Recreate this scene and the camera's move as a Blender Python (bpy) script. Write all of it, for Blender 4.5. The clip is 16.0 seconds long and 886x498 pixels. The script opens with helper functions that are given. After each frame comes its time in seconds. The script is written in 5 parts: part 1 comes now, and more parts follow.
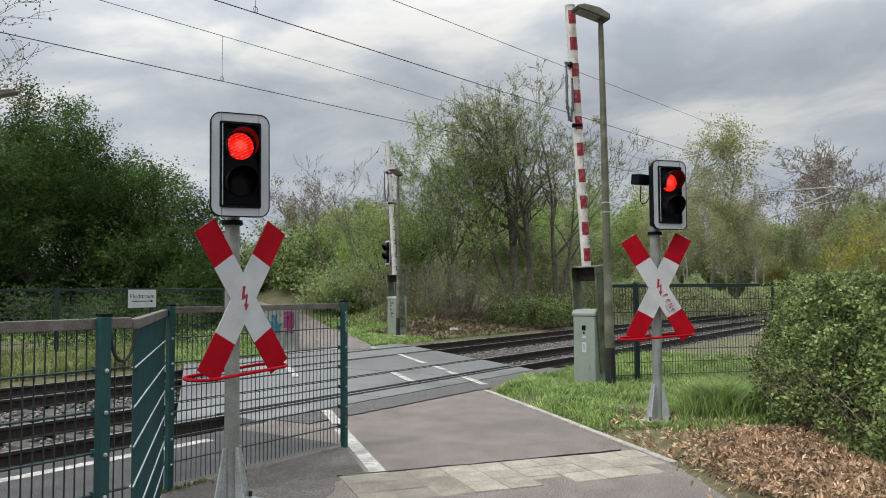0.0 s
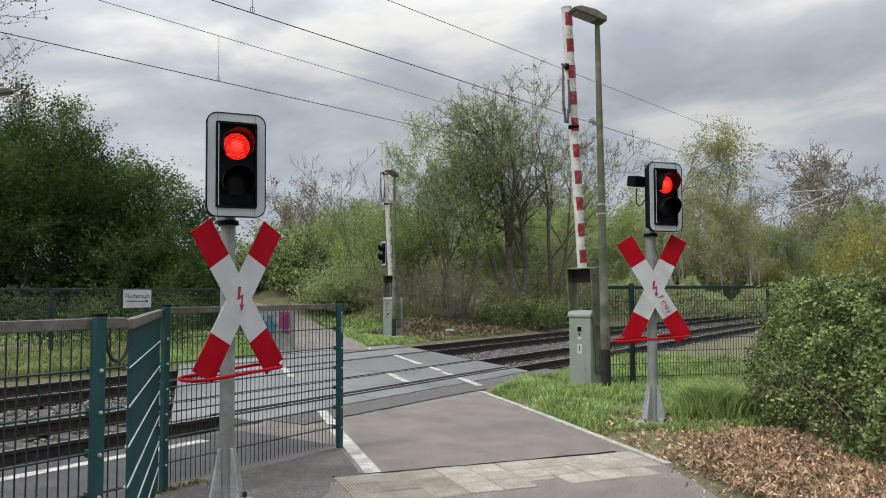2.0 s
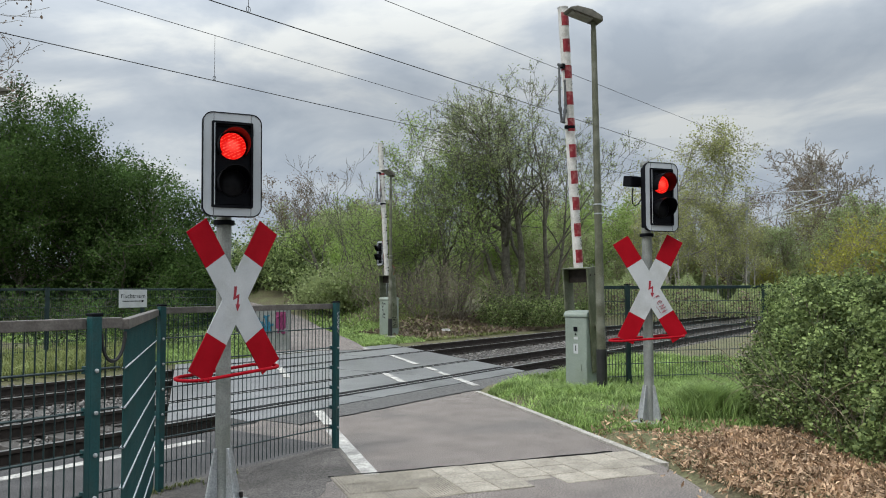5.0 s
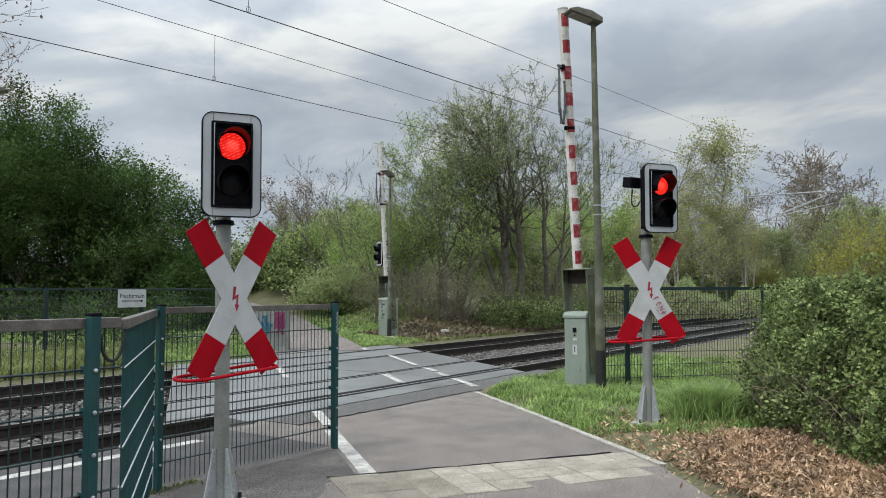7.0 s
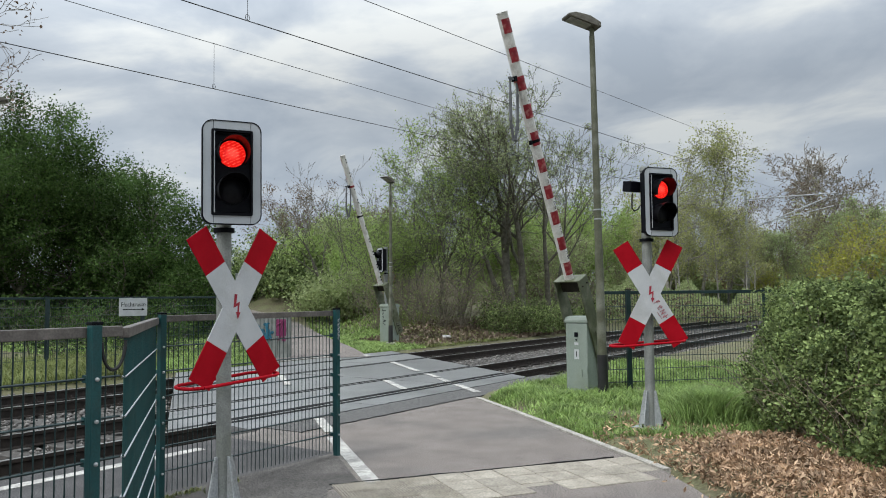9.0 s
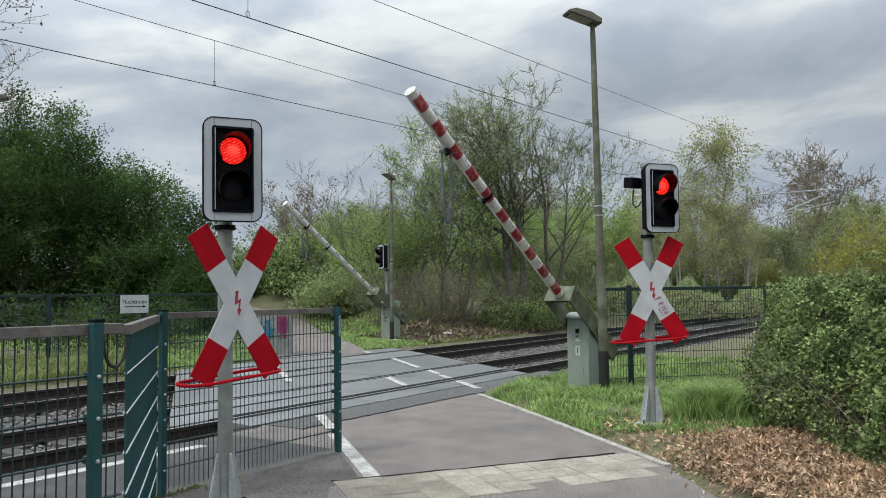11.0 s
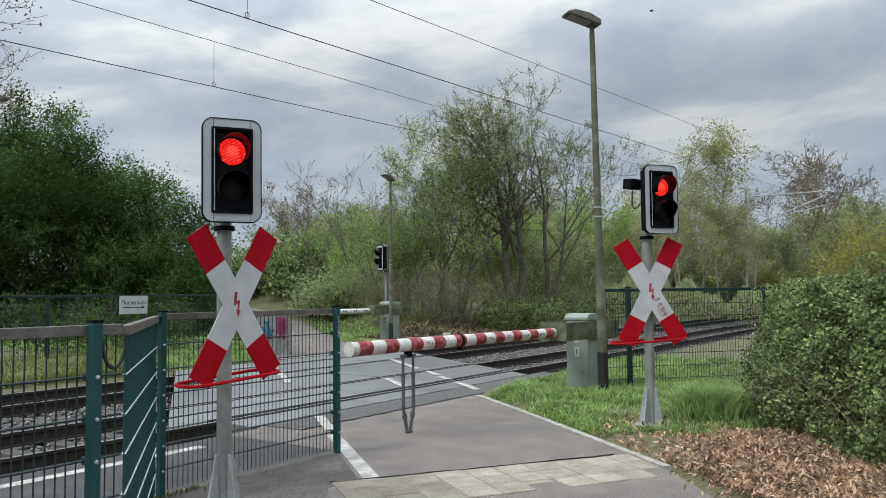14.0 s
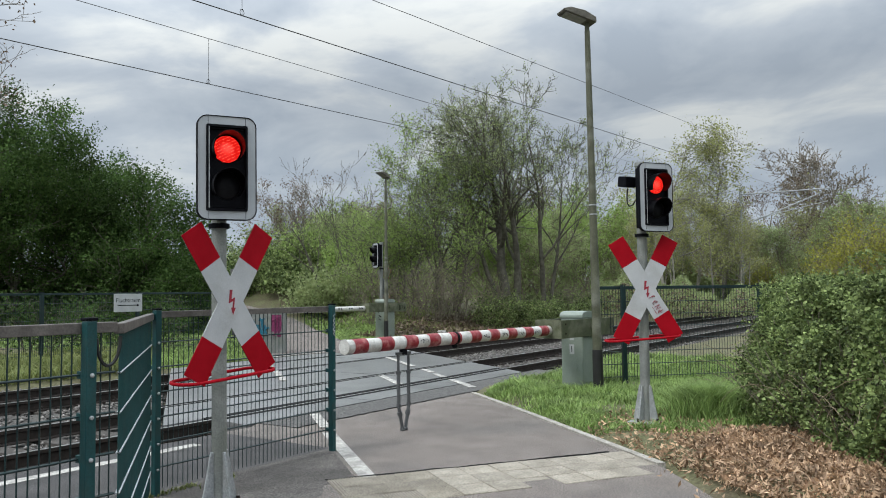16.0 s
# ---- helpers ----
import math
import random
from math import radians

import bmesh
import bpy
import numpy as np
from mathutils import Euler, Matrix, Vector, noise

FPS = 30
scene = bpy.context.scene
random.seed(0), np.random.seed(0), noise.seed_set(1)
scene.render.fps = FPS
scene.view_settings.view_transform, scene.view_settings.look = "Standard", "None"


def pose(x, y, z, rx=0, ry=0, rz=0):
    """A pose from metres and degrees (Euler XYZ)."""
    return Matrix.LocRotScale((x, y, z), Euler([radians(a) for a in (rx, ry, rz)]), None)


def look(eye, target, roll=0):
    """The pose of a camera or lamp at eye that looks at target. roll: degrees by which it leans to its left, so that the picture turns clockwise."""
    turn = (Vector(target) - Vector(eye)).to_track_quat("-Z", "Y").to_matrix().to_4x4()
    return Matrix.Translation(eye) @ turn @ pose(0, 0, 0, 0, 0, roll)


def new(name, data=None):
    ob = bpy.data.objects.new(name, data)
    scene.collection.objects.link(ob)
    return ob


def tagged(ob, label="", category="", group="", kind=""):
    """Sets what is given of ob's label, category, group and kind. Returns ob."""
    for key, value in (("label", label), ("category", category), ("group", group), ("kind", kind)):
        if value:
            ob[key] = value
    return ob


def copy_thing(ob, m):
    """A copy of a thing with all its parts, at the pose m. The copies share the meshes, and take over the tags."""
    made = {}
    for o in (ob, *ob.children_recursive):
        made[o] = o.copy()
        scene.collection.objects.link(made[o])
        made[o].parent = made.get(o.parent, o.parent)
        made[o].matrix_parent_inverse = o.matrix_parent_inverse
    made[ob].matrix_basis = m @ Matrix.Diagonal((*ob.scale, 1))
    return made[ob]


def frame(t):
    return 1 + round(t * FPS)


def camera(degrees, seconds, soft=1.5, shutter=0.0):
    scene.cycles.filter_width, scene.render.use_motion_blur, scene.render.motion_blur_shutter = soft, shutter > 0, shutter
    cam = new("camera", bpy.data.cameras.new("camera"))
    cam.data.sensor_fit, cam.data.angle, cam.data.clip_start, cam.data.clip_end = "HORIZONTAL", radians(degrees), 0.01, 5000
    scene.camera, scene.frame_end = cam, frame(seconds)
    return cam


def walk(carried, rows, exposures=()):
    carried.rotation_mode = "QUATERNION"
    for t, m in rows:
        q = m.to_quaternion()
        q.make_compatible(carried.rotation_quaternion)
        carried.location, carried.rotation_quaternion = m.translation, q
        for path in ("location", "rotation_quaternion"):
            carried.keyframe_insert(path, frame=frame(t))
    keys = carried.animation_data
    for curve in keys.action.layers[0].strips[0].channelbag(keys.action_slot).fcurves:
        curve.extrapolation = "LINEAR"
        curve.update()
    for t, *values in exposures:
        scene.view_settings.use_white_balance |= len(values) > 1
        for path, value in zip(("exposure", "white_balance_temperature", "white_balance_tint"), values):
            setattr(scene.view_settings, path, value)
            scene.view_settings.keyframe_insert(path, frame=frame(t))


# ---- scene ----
cam = camera(60.0, 16.0, soft=1.0)
EYE = 1.576
walk(cam, [
    (0.0, pose(0, 0, EYE, 93.130, 0.454, -54.700)),
    (0.5, pose(0, 0, EYE, 93.125, 0.385, -54.751)),
    (1.0, pose(0, 0, EYE, 93.153, 0.365, -54.823)),
    (1.5, pose(0, 0, EYE, 93.180, 0.311, -54.909)),
    (2.0, pose(0, 0, EYE, 93.203, 0.265, -55.008)),
    (2.5, pose(0, 0, EYE, 93.238, 0.272, -55.117)),
    (3.0, pose(0, 0, EYE, 93.246, 0.214, -55.223)),
    (3.5, pose(0, 0, EYE, 93.210, 0.259, -55.286)),
    (4.0, pose(0, 0, EYE, 93.181, 0.261, -55.286)),
    (6.5, pose(0, 0, EYE, 93.257, 0.199, -55.302)),
    (7.0, pose(0, 0, EYE, 93.244, 0.113, -55.345)),
    (7.5, pose(0, 0, EYE, 93.254, 0.187, -55.354)),
    (8.0, pose(0, 0, EYE, 93.335, 0.330, -55.321)),
    (8.5, pose(0, 0, EYE, 93.514, 0.491, -55.348)),
    (9.0, pose(0, 0, EYE, 93.670, 0.625, -55.264)),
    (11.5, pose(0, 0, EYE, 93.331, 0.719, -55.185)),
    (12.0, pose(0, 0, EYE, 93.265, 0.714, -55.185)),
    (12.5, pose(0, 0, EYE, 93.269, 0.718, -55.186)),
    (13.0, pose(0, 0, EYE, 93.391, 0.709, -55.188)),
    (13.5, pose(0, 0, EYE, 93.453, 0.704, -55.249)),
    (14.0, pose(0, 0, EYE, 93.500, 0.673, -55.248)),
    (14.5, pose(0, 0, EYE, 93.474, 0.634, -55.357)),
    (15.0, pose(0, 0, EYE, 93.440, 0.638, -55.474)),
    (15.5, pose(0, 0, EYE, 93.391, 0.714, -55.568)),
    (16.0, pose(0, 0, EYE, 93.322, 0.701, -55.602)),
], exposures=[(0.0, 0.56, 6500, 10), (3.0, 0.56, 6480, 9.5), (4.0, 0.56, 6300, 7.5), (6.5, 0.56, 6270, 7.5), (9.0, 0.55, 6220, 7.5), (12.5, 0.53, 6200, 7.0), (16.0, 0.53, 6200, 7.0)])

# ---- world, sun, exposure ----
world = bpy.data.worlds.new("overcast_sky")
scene.world = world
world.use_nodes = True


def build_sky():
    nt = world.node_tree
    nt.nodes.clear()
    N, L = nt.nodes.new, nt.links.new

    def math_node(op, a, b=None):
        n = N("ShaderNodeMath")
        n.operation = op
        for i, v in enumerate((a, b)):
            if v is None:
                continue
            if isinstance(v, (int, float)):
                n.inputs[i].default_value = v
            else:
                L(v, n.inputs[i])
        return n.outputs[0]

    out = N("ShaderNodeOutputWorld")
    tc = N("ShaderNodeTexCoord")
    sep = N("ShaderNodeSeparateXYZ")
    L(tc.outputs["Generated"], sep.inputs[0])
    zc = math_node("MAXIMUM", sep.outputs[2], 0.0)
    den = math_node("ADD", zc, 0.22)
    comb = N("ShaderNodeCombineXYZ")
    L(math_node("DIVIDE", sep.outputs[0], den), comb.inputs[0])
    L(math_node("DIVIDE", sep.outputs[1], den), comb.inputs[1])
    big = N("ShaderNodeTexNoise")
    big.inputs["Scale"].default_value = 2.1
    big.inputs["Detail"].default_value = 8
    big.inputs["Roughness"].default_value = 0.54
    big.inputs["Distortion"].default_value = 0.35
    turn = N("ShaderNodeMapping")
    turn.inputs["Rotation"].default_value = (0, 0, radians(50))
    turn.inputs["Scale"].default_value = (1.05, 0.95, 1.0)
    turn.inputs["Location"].default_value = (2.3, 0.9, 0.0)
    L(comb.outputs[0], turn.inputs["Vector"])
    L(turn.outputs[0], big.inputs["Vector"])
    ramp = N("ShaderNodeValToRGB")
    e = ramp.color_ramp.elements
    e[0].position, e[0].color = 0.37, (0.375, 0.41, 0.46, 1)
    e[1].position, e[1].color = 0.63, (0.68, 0.68, 0.66, 1)
    m = ramp.color_ramp.elements.new(0.5)
    m.color = (0.475, 0.503, 0.54, 1)
    L(big.outputs["Fac"], ramp.inputs[0])
    # brighter where the cloud is thin, and towards the zenith
    dot = N("ShaderNodeVectorMath")
    dot.operation = "DOT_PRODUCT"
    L(tc.outputs["Generated"], dot.inputs[0])
    dot.inputs[1].default_value = THIN_CLOUD
    glow = math_node("POWER", math_node("MAXIMUM", dot.outputs["Value"], 0.0), 34.0)
    up = math_node("MULTIPLY", math_node("MAXIMUM", math_node("SUBTRACT", zc, 0.25), 0.0), 1.333)
    zen = math_node("MULTIPLY", math_node("POWER", up, 1.2), 3.2)
    gain = math_node("ADD", math_node("ADD", math_node("MULTIPLY", glow, 0.16), 0.68), zen)
    # bluer, denser cloud low down
    low = N("ShaderNodeMapRange")
    low.inputs["From Min"].default_value, low.inputs["From Max"].default_value = 0.22, 0.06
    low.inputs["To Max"].default_value = 0.65
    L(zc, low.inputs["Value"])
    haze = N("ShaderNodeMix")
    haze.data_type = "RGBA"
    L(low.outputs[0], haze.inputs[0])
    L(ramp.outputs[0], haze.inputs[6])
    haze.inputs[7].default_value = (0.42, 0.475, 0.55, 1)
    cloud = N("ShaderNodeBackground")
    L(haze.outputs[2], cloud.inputs[0])
    L(gain, cloud.inputs[1])
    sky = N("ShaderNodeTexSky")
    sky.sky_type = "NISHITA"
    sky.sun_disc = False
    sky.sun_elevation = radians(48)
    sky.sun_rotation = radians(SUN_ROT)
    blue = N("ShaderNodeBackground")
    L(sky.outputs[0], blue.inputs[0])
    blue.inputs[1].default_value = 0.05
    mix = N("ShaderNodeMixShader")
    mix.inputs[0].default_value = 0.94
    L(blue.outputs[0], mix.inputs[1])
    L(cloud.outputs[0], mix.inputs[2])
    L(mix.outputs[0], out.inputs[0])


SUN_DIR = Vector((-0.62, 0.22, 0.75)).normalized()
THIN_CLOUD = Vector((0.52, 0.93, 0.30)).normalized()
SUN_ROT = math.degrees(math.atan2(SUN_DIR.x, SUN_DIR.y))
build_sky()
sun = new("sun", bpy.data.lights.new("sun", "SUN"))
sun.data.energy, sun.data.angle, sun.data.color = 1.5, radians(25), (1.0, 0.96, 0.9)
sun.matrix_world = look(SUN_DIR * 60, (0, 0, 0))

# ---- mesh and material tools ----
PATH = Vector((0.62, 0.785, 0)).normalized()


def material(name, c1, c2, scale=8.0, rough=0.8, bump=0.15, fine=90.0, metal=0.0, patch=None, patch_scale=1.2, patch_amount=0.5, island=0.0, obj=0.0, spec=0.4, grain=0.2):
    """Two noise scales of colour, an optional large patch colour, and fine relief."""
    m = bpy.data.materials.new(name)
    m.use_nodes = True
    nt = m.node_tree
    N, L = nt.nodes.new, nt.links.new
    b = nt.nodes["Principled BSDF"]
    b.inputs["Roughness"].default_value = rough
    b.inputs["Metallic"].default_value = metal
    b.inputs["Specular IOR Level"].default_value = spec
    geo = N("ShaderNodeNewGeometry")
    tex = N("ShaderNodeTexNoise")
    tex.inputs["Scale"].default_value, tex.inputs["Detail"].default_value = scale, 6
    L(geo.outputs["Position"], tex.inputs["Vector"])
    ramp = N("ShaderNodeValToRGB")
    ramp.color_ramp.elements[0].position, ramp.color_ramp.elements[1].position = 0.32, 0.68
    ramp.color_ramp.elements[0].color, ramp.color_ramp.elements[1].color = (*c1, 1), (*c2, 1)
    L(tex.outputs["Fac"], ramp.inputs[0])
    col = ramp.outputs[0]

    def mixed(kind, fac, a, bb):
        x = N("ShaderNodeMix")
        x.data_type, x.blend_type = "RGBA", kind
        for sock, v in ((0, fac), (6, a), (7, bb)):
            if isinstance(v, (int, float)):
                x.inputs[sock].default_value = v
            elif isinstance(v, tuple):
                x.inputs[sock].default_value = v
            else:
                L(v, x.inputs[sock])
        return x.outputs[2]

    if patch:
        t2 = N("ShaderNodeTexNoise")
        t2.inputs["Scale"].default_value, t2.inputs["Detail"].default_value = patch_scale, 5
        L(geo.outputs["Position"], t2.inputs["Vector"])
        r2 = N("ShaderNodeMapRange")
        r2.inputs["From Min"].default_value, r2.inputs["From Max"].default_value = 0.48, 0.66
        r2.inputs["To Max"].default_value = patch_amount
        L(t2.outputs["Fac"], r2.inputs["Value"])
        col = mixed("MIX", r2.outputs[0], col, (*patch, 1))
    fn = N("ShaderNodeTexNoise")
    fn.inputs["Scale"].default_value, fn.inputs["Detail"].default_value = fine, 3
    L(geo.outputs["Position"], fn.inputs["Vector"])
    f2 = N("ShaderNodeMapRange")
    f2.inputs["From Min"].default_value, f2.inputs["From Max"].default_value = 0.3, 0.7
    f2.inputs["To Min"].default_value, f2.inputs["To Max"].default_value = 1 - grain, 1 + grain
    L(fn.outputs["Fac"], f2.inputs["Value"])
    hs = N("ShaderNodeHueSaturation")
    L(col, hs.inputs["Color"])
    val = f2.outputs[0]
    for amount, sock in ((island, geo.outputs["Random Per Island"]), (obj, None)):
        if not amount:
            continue
        if sock is None:
            sock = N("ShaderNodeObjectInfo").outputs["Random"]
        r3 = N("ShaderNodeMapRange")
        r3.inputs["To Min"].default_value, r3.inputs["To Max"].default_value = 1 - amount, 1 + amount
        L(sock, r3.inputs["Value"])
        mul = N("ShaderNodeMath")
        mul.operation = "MULTIPLY"
        L(val, mul.inputs[0])
        L(r3.outputs[0], mul.inputs[1])
        val = mul.outputs[0]
    L(val, hs.inputs["Value"])
    L(hs.outputs[0], b.inputs["Base Color"])
    if bump:
        bp = N("ShaderNodeBump")
        bp.inputs["Strength"].default_value, bp.inputs["Distance"].default_value = bump, 0.01
        L(fn.outputs["Fac"], bp.inputs["Height"])
        L(bp.outputs[0], b.inputs["Normal"])
    return m


def leaf_material(name, c1, c2, vary=0.35, through_light=0.58, clump=0.7, spec=0.3):
    """Leaves: colour by island, half of it a patchy mix, and some light through the blade."""
    m = bpy.data.materials.new(name)
    m.use_nodes = True
    nt = m.node_tree
    N, L = nt.nodes.new, nt.links.new
    out = nt.nodes["Material Output"]
    b = nt.nodes["Principled BSDF"]
    b.inputs["Roughness"].default_value = 0.6
    b.inputs["Specular IOR Level"].default_value = spec
    geo = N("ShaderNodeNewGeometry")
    ramp = N("ShaderNodeValToRGB")
    ramp.color_ramp.elements[0].color, ramp.color_ramp.elements[1].color = (*c1, 1), (*c2, 1)
    L(geo.outputs["Random Per Island"], ramp.inputs[0])
    t = N("ShaderNodeTexNoise")
    t.inputs["Scale"].default_value = clump
    L(geo.outputs["Position"], t.inputs["Vector"])
    r = N("ShaderNodeMapRange")
    r.inputs["From Min"].default_value, r.inputs["From Max"].default_value = 0.3, 0.7
    r.inputs["To Min"].default_value, r.inputs["To Max"].default_value = 1 - vary, 1 + vary
    L(t.outputs["Fac"], r.inputs["Value"])
    hs = N("ShaderNodeHueSaturation")
    L(ramp.outputs[0], hs.inputs["Color"])
    L(r.outputs[0], hs.inputs["Value"])
    L(hs.outputs[0], b.inputs["Base Color"])
    tr = N("ShaderNodeBsdfTranslucent")
    L(hs.outputs[0], tr.inputs["Color"])
    mx = N("ShaderNodeMixShader")
    mx.inputs[0].default_value = through_light
    L(b.outputs[0], mx.inputs[1])
    L(tr.outputs[0], mx.inputs[2])
    L(mx.outputs[0], out.inputs["Surface"])
    return m


def glow_material(name, colour, strength):
    m = bpy.data.materials.new(name)
    m.use_nodes = True
    nt = m.node_tree
    N, L = nt.nodes.new, nt.links.new
    b = nt.nodes["Principled BSDF"]
    b.inputs["Base Color"].default_value = (*[0.3 * c for c in colour], 1)
    b.inputs["Roughness"].default_value = 0.25
    tc = N("ShaderNodeTexCoord")
    ln = N("ShaderNodeVectorMath")
    ln.operation = "LENGTH"
    L(tc.outputs["Object"], ln.inputs[0])
    core = N("ShaderNodeMapRange")
    core.inputs["From Min"].default_value, core.inputs["From Max"].default_value = 0.01, 0.06
    core.inputs["To Min"].default_value, core.inputs["To Max"].default_value = 1.0, 0.0
    L(ln.outputs["Value"], core.inputs["Value"])
    # prisms of the lens: thin slanted bright lines, broken up
    wv = N("ShaderNodeTexWave")
    wv.inputs["Scale"].default_value, wv.inputs["Distortion"].default_value = 15, 1.5
    wv.inputs["Detail Scale"].default_value = 3.0
    turn = N("ShaderNodeMapping")
    turn.inputs["Rotation"].default_value = (0, radians(-62), 0)
    L(tc.outputs["Object"], turn.inputs["Vector"])
    L(turn.outputs[0], wv.inputs["Vector"])
    br = N("ShaderNodeTexNoise")
    br.inputs["Scale"].default_value = 55
    L(tc.outputs["Object"], br.inputs["Vector"])
    both = N("ShaderNodeMath")
    both.operation = "MULTIPLY"
    L(wv.outputs["Fac"], both.inputs[0])
    L(br.outputs["Fac"], both.inputs[1])
    lines = N("ShaderNodeMapRange")
    lines.inputs["From Min"].default_value, lines.inputs["From Max"].default_value = 0.4, 0.6
    L(both.outputs[0], lines.inputs["Value"])
    hot = N("ShaderNodeMath")
    hot.operation, hot.use_clamp = "ADD", True
    L(core.outputs[0], hot.inputs[0])
    L(lines.outputs[0], hot.inputs[1])
    tint = N("ShaderNodeMix")
    tint.data_type = "RGBA"
    L(hot.outputs[0], tint.inputs[0])
    tint.inputs[6].default_value = (*colour, 1)
    tint.inputs[7].default_value = (1.0, 0.085, 0.05, 1)
    L(tint.outputs[2], b.inputs["Emission Color"])
    power = N("ShaderNodeMapRange")
    power.inputs["To Min"].default_value, power.inputs["To Max"].default_value = strength, strength * 2.1
    L(hot.outputs[0], power.inputs["Value"])
    L(power.outputs[0], b.inputs["Emission Strength"])
    return m


def np_mesh(name, V, F, mat=None, smooth=False):
    V, F = np.asarray(V, dtype=np.float32), np.asarray(F, dtype=np.int32)
    me = bpy.data.meshes.new(name)
    me.vertices.add(len(V))
    me.vertices.foreach_set("co", V.ravel())
    k = F.shape[1]
    me.loops.add(F.size)
    me.loops.foreach_set("vertex_index", F.ravel())
    me.polygons.add(len(F))
    me.polygons.foreach_set("loop_start", np.arange(len(F), dtype=np.int32) * k)
    if smooth:
        me.polygons.foreach_set("use_smooth", np.ones(len(F), dtype=bool))
    me.update(calc_edges=True)
    if mat:
        me.materials.append(mat)
    return me


def thing(name, m=None, label="", category="", group="", kind=""):
    ob = new(name)
    ob.empty_display_size = 0.2
    if m is not None:
        ob.matrix_basis = m
    return tagged(ob, label, category, group, kind)


def part(name, bm, mat, parent=None, label="", m=None, bevel=0.0):
    """Link a bmesh as one mesh object under its thing or part."""
    if bevel:
        bmesh.ops.bevel(bm, geom=list(bm.edges), offset=bevel, segments=2, profile=0.6, affect="EDGES", clamp_overlap=True)
    bmesh.ops.recalc_face_normals(bm, faces=list(bm.faces))
    me = bpy.data.meshes.new(name)
    bm.to_mesh(me)
    bm.free()
    me.materials.append(mat)
    ob = new(name, me)
    if parent is not None:
        ob.parent = parent
    if m is not None:
        ob.matrix_basis = m
    return tagged(ob, label)


def mesh_part(name, me, parent=None, label="", m=None):
    ob = new(name, me)
    if parent is not None:
        ob.parent = parent
    if m is not None:
        ob.matrix_basis = m
    return tagged(ob, label)


def add_box(bm, x0, x1, y0, y1, z0, z1, m=None):
    mm = Matrix.LocRotScale(((x0 + x1) / 2, (y0 + y1) / 2, (z0 + z1) / 2), None, (abs(x1 - x0), abs(y1 - y0), abs(z1 - z0)))
    bmesh.ops.create_cube(bm, size=1.0, matrix=(m @ mm) if m is not None else mm)
    return bm


def box(x0, x1, y0, y1, z0, z1):
    return add_box(bmesh.new(), x0, x1, y0, y1, z0, z1)


def add_tube(bm, p0, p1, r0, r1=None, seg=16, caps=True):
    p0, p1 = Vector(p0), Vector(p1)
    r1 = r0 if r1 is None else r1
    d = p1 - p0
    mm = Matrix.Translation((p0 + p1) / 2) @ d.to_track_quat("Z", "Y").to_matrix().to_4x4()
    bmesh.ops.create_cone(bm, cap_ends=caps, segments=seg, radius1=r0, radius2=r1, depth=d.length, matrix=mm)
    return bm


def tube(p0, p1, r0, r1=None, seg=16):
    return add_tube(bmesh.new(), p0, p1, r0, r1, seg)


def add_line(bm, pts, r, seg=8):
    """A round bar along a line of points."""
    pts = [Vector(p) for p in pts]
    for a, b in zip(pts, pts[1:]):
        add_tube(bm, a, b, r, r, seg)
    return bm


def add_prism(bm, pts, y0, y1):
    """A polygon in the x-z plane, pulled from y0 to y1."""
    a = [bm.verts.new((x, y0, z)) for x, z in pts]
    b = [bm.verts.new((x, y1, z)) for x, z in pts]
    bm.faces.new(a)
    bm.faces.new(b[::-1])
    n = len(pts)
    for i in range(n):
        bm.faces.new((a[i], b[i], b[(i + 1) % n], a[(i + 1) % n]))
    return bm


def slab(pts, z0, z1):
    """A polygon on the ground, pulled from z0 to z1."""
    bm = bmesh.new()
    a = [bm.verts.new((x, y, z0)) for x, y in pts]
    b = [bm.verts.new((x, y, z1)) for x, y in pts]
    bm.faces.new(a)
    bm.faces.new(b[::-1])
    n = len(pts)
    for i in range(n):
        bm.faces.new((a[i], b[i], b[(i + 1) % n], a[(i + 1) % n]))
    return bm


def rounded(w, h, r, n=6):
    pts = []
    for cx, cz, a0 in ((w / 2 - r, h / 2 - r, 0), (-w / 2 + r, h / 2 - r, 90), (-w / 2 + r, -h / 2 + r, 180), (w / 2 - r, -h / 2 + r, 270)):
        for i in range(n + 1):
            a = radians(a0 + 90 * i / n)
            pts.append((cx + r * math.cos(a), cz + r * math.sin(a)))
    return pts


def add_ring(bm, outer, inner, y0, y1):
    """A frame between two outlines of as many points, in the x-z plane."""
    n = len(outer)
    V = [[bm.verts.new((x, y, z)) for x, z in loop] for loop in (outer, inner) for y in (y0, y1)]
    oa, ob, ia, ib = V
    for i in range(n):
        j = (i + 1) % n
        bm.faces.new((oa[i], oa[j], ia[j], ia[i]))
        bm.faces.new((ob[i], ib[i], ib[j], ob[j]))
        bm.faces.new((oa[i], ob[i], ob[j], oa[j]))
        bm.faces.new((ia[i], ia[j], ib[j], ib[i]))
    return bm


def facing(nx, ny):
    """Turn round z, in degrees, that points a thing's -y side along (nx, ny)."""
    return math.degrees(math.atan2(nx, -ny))


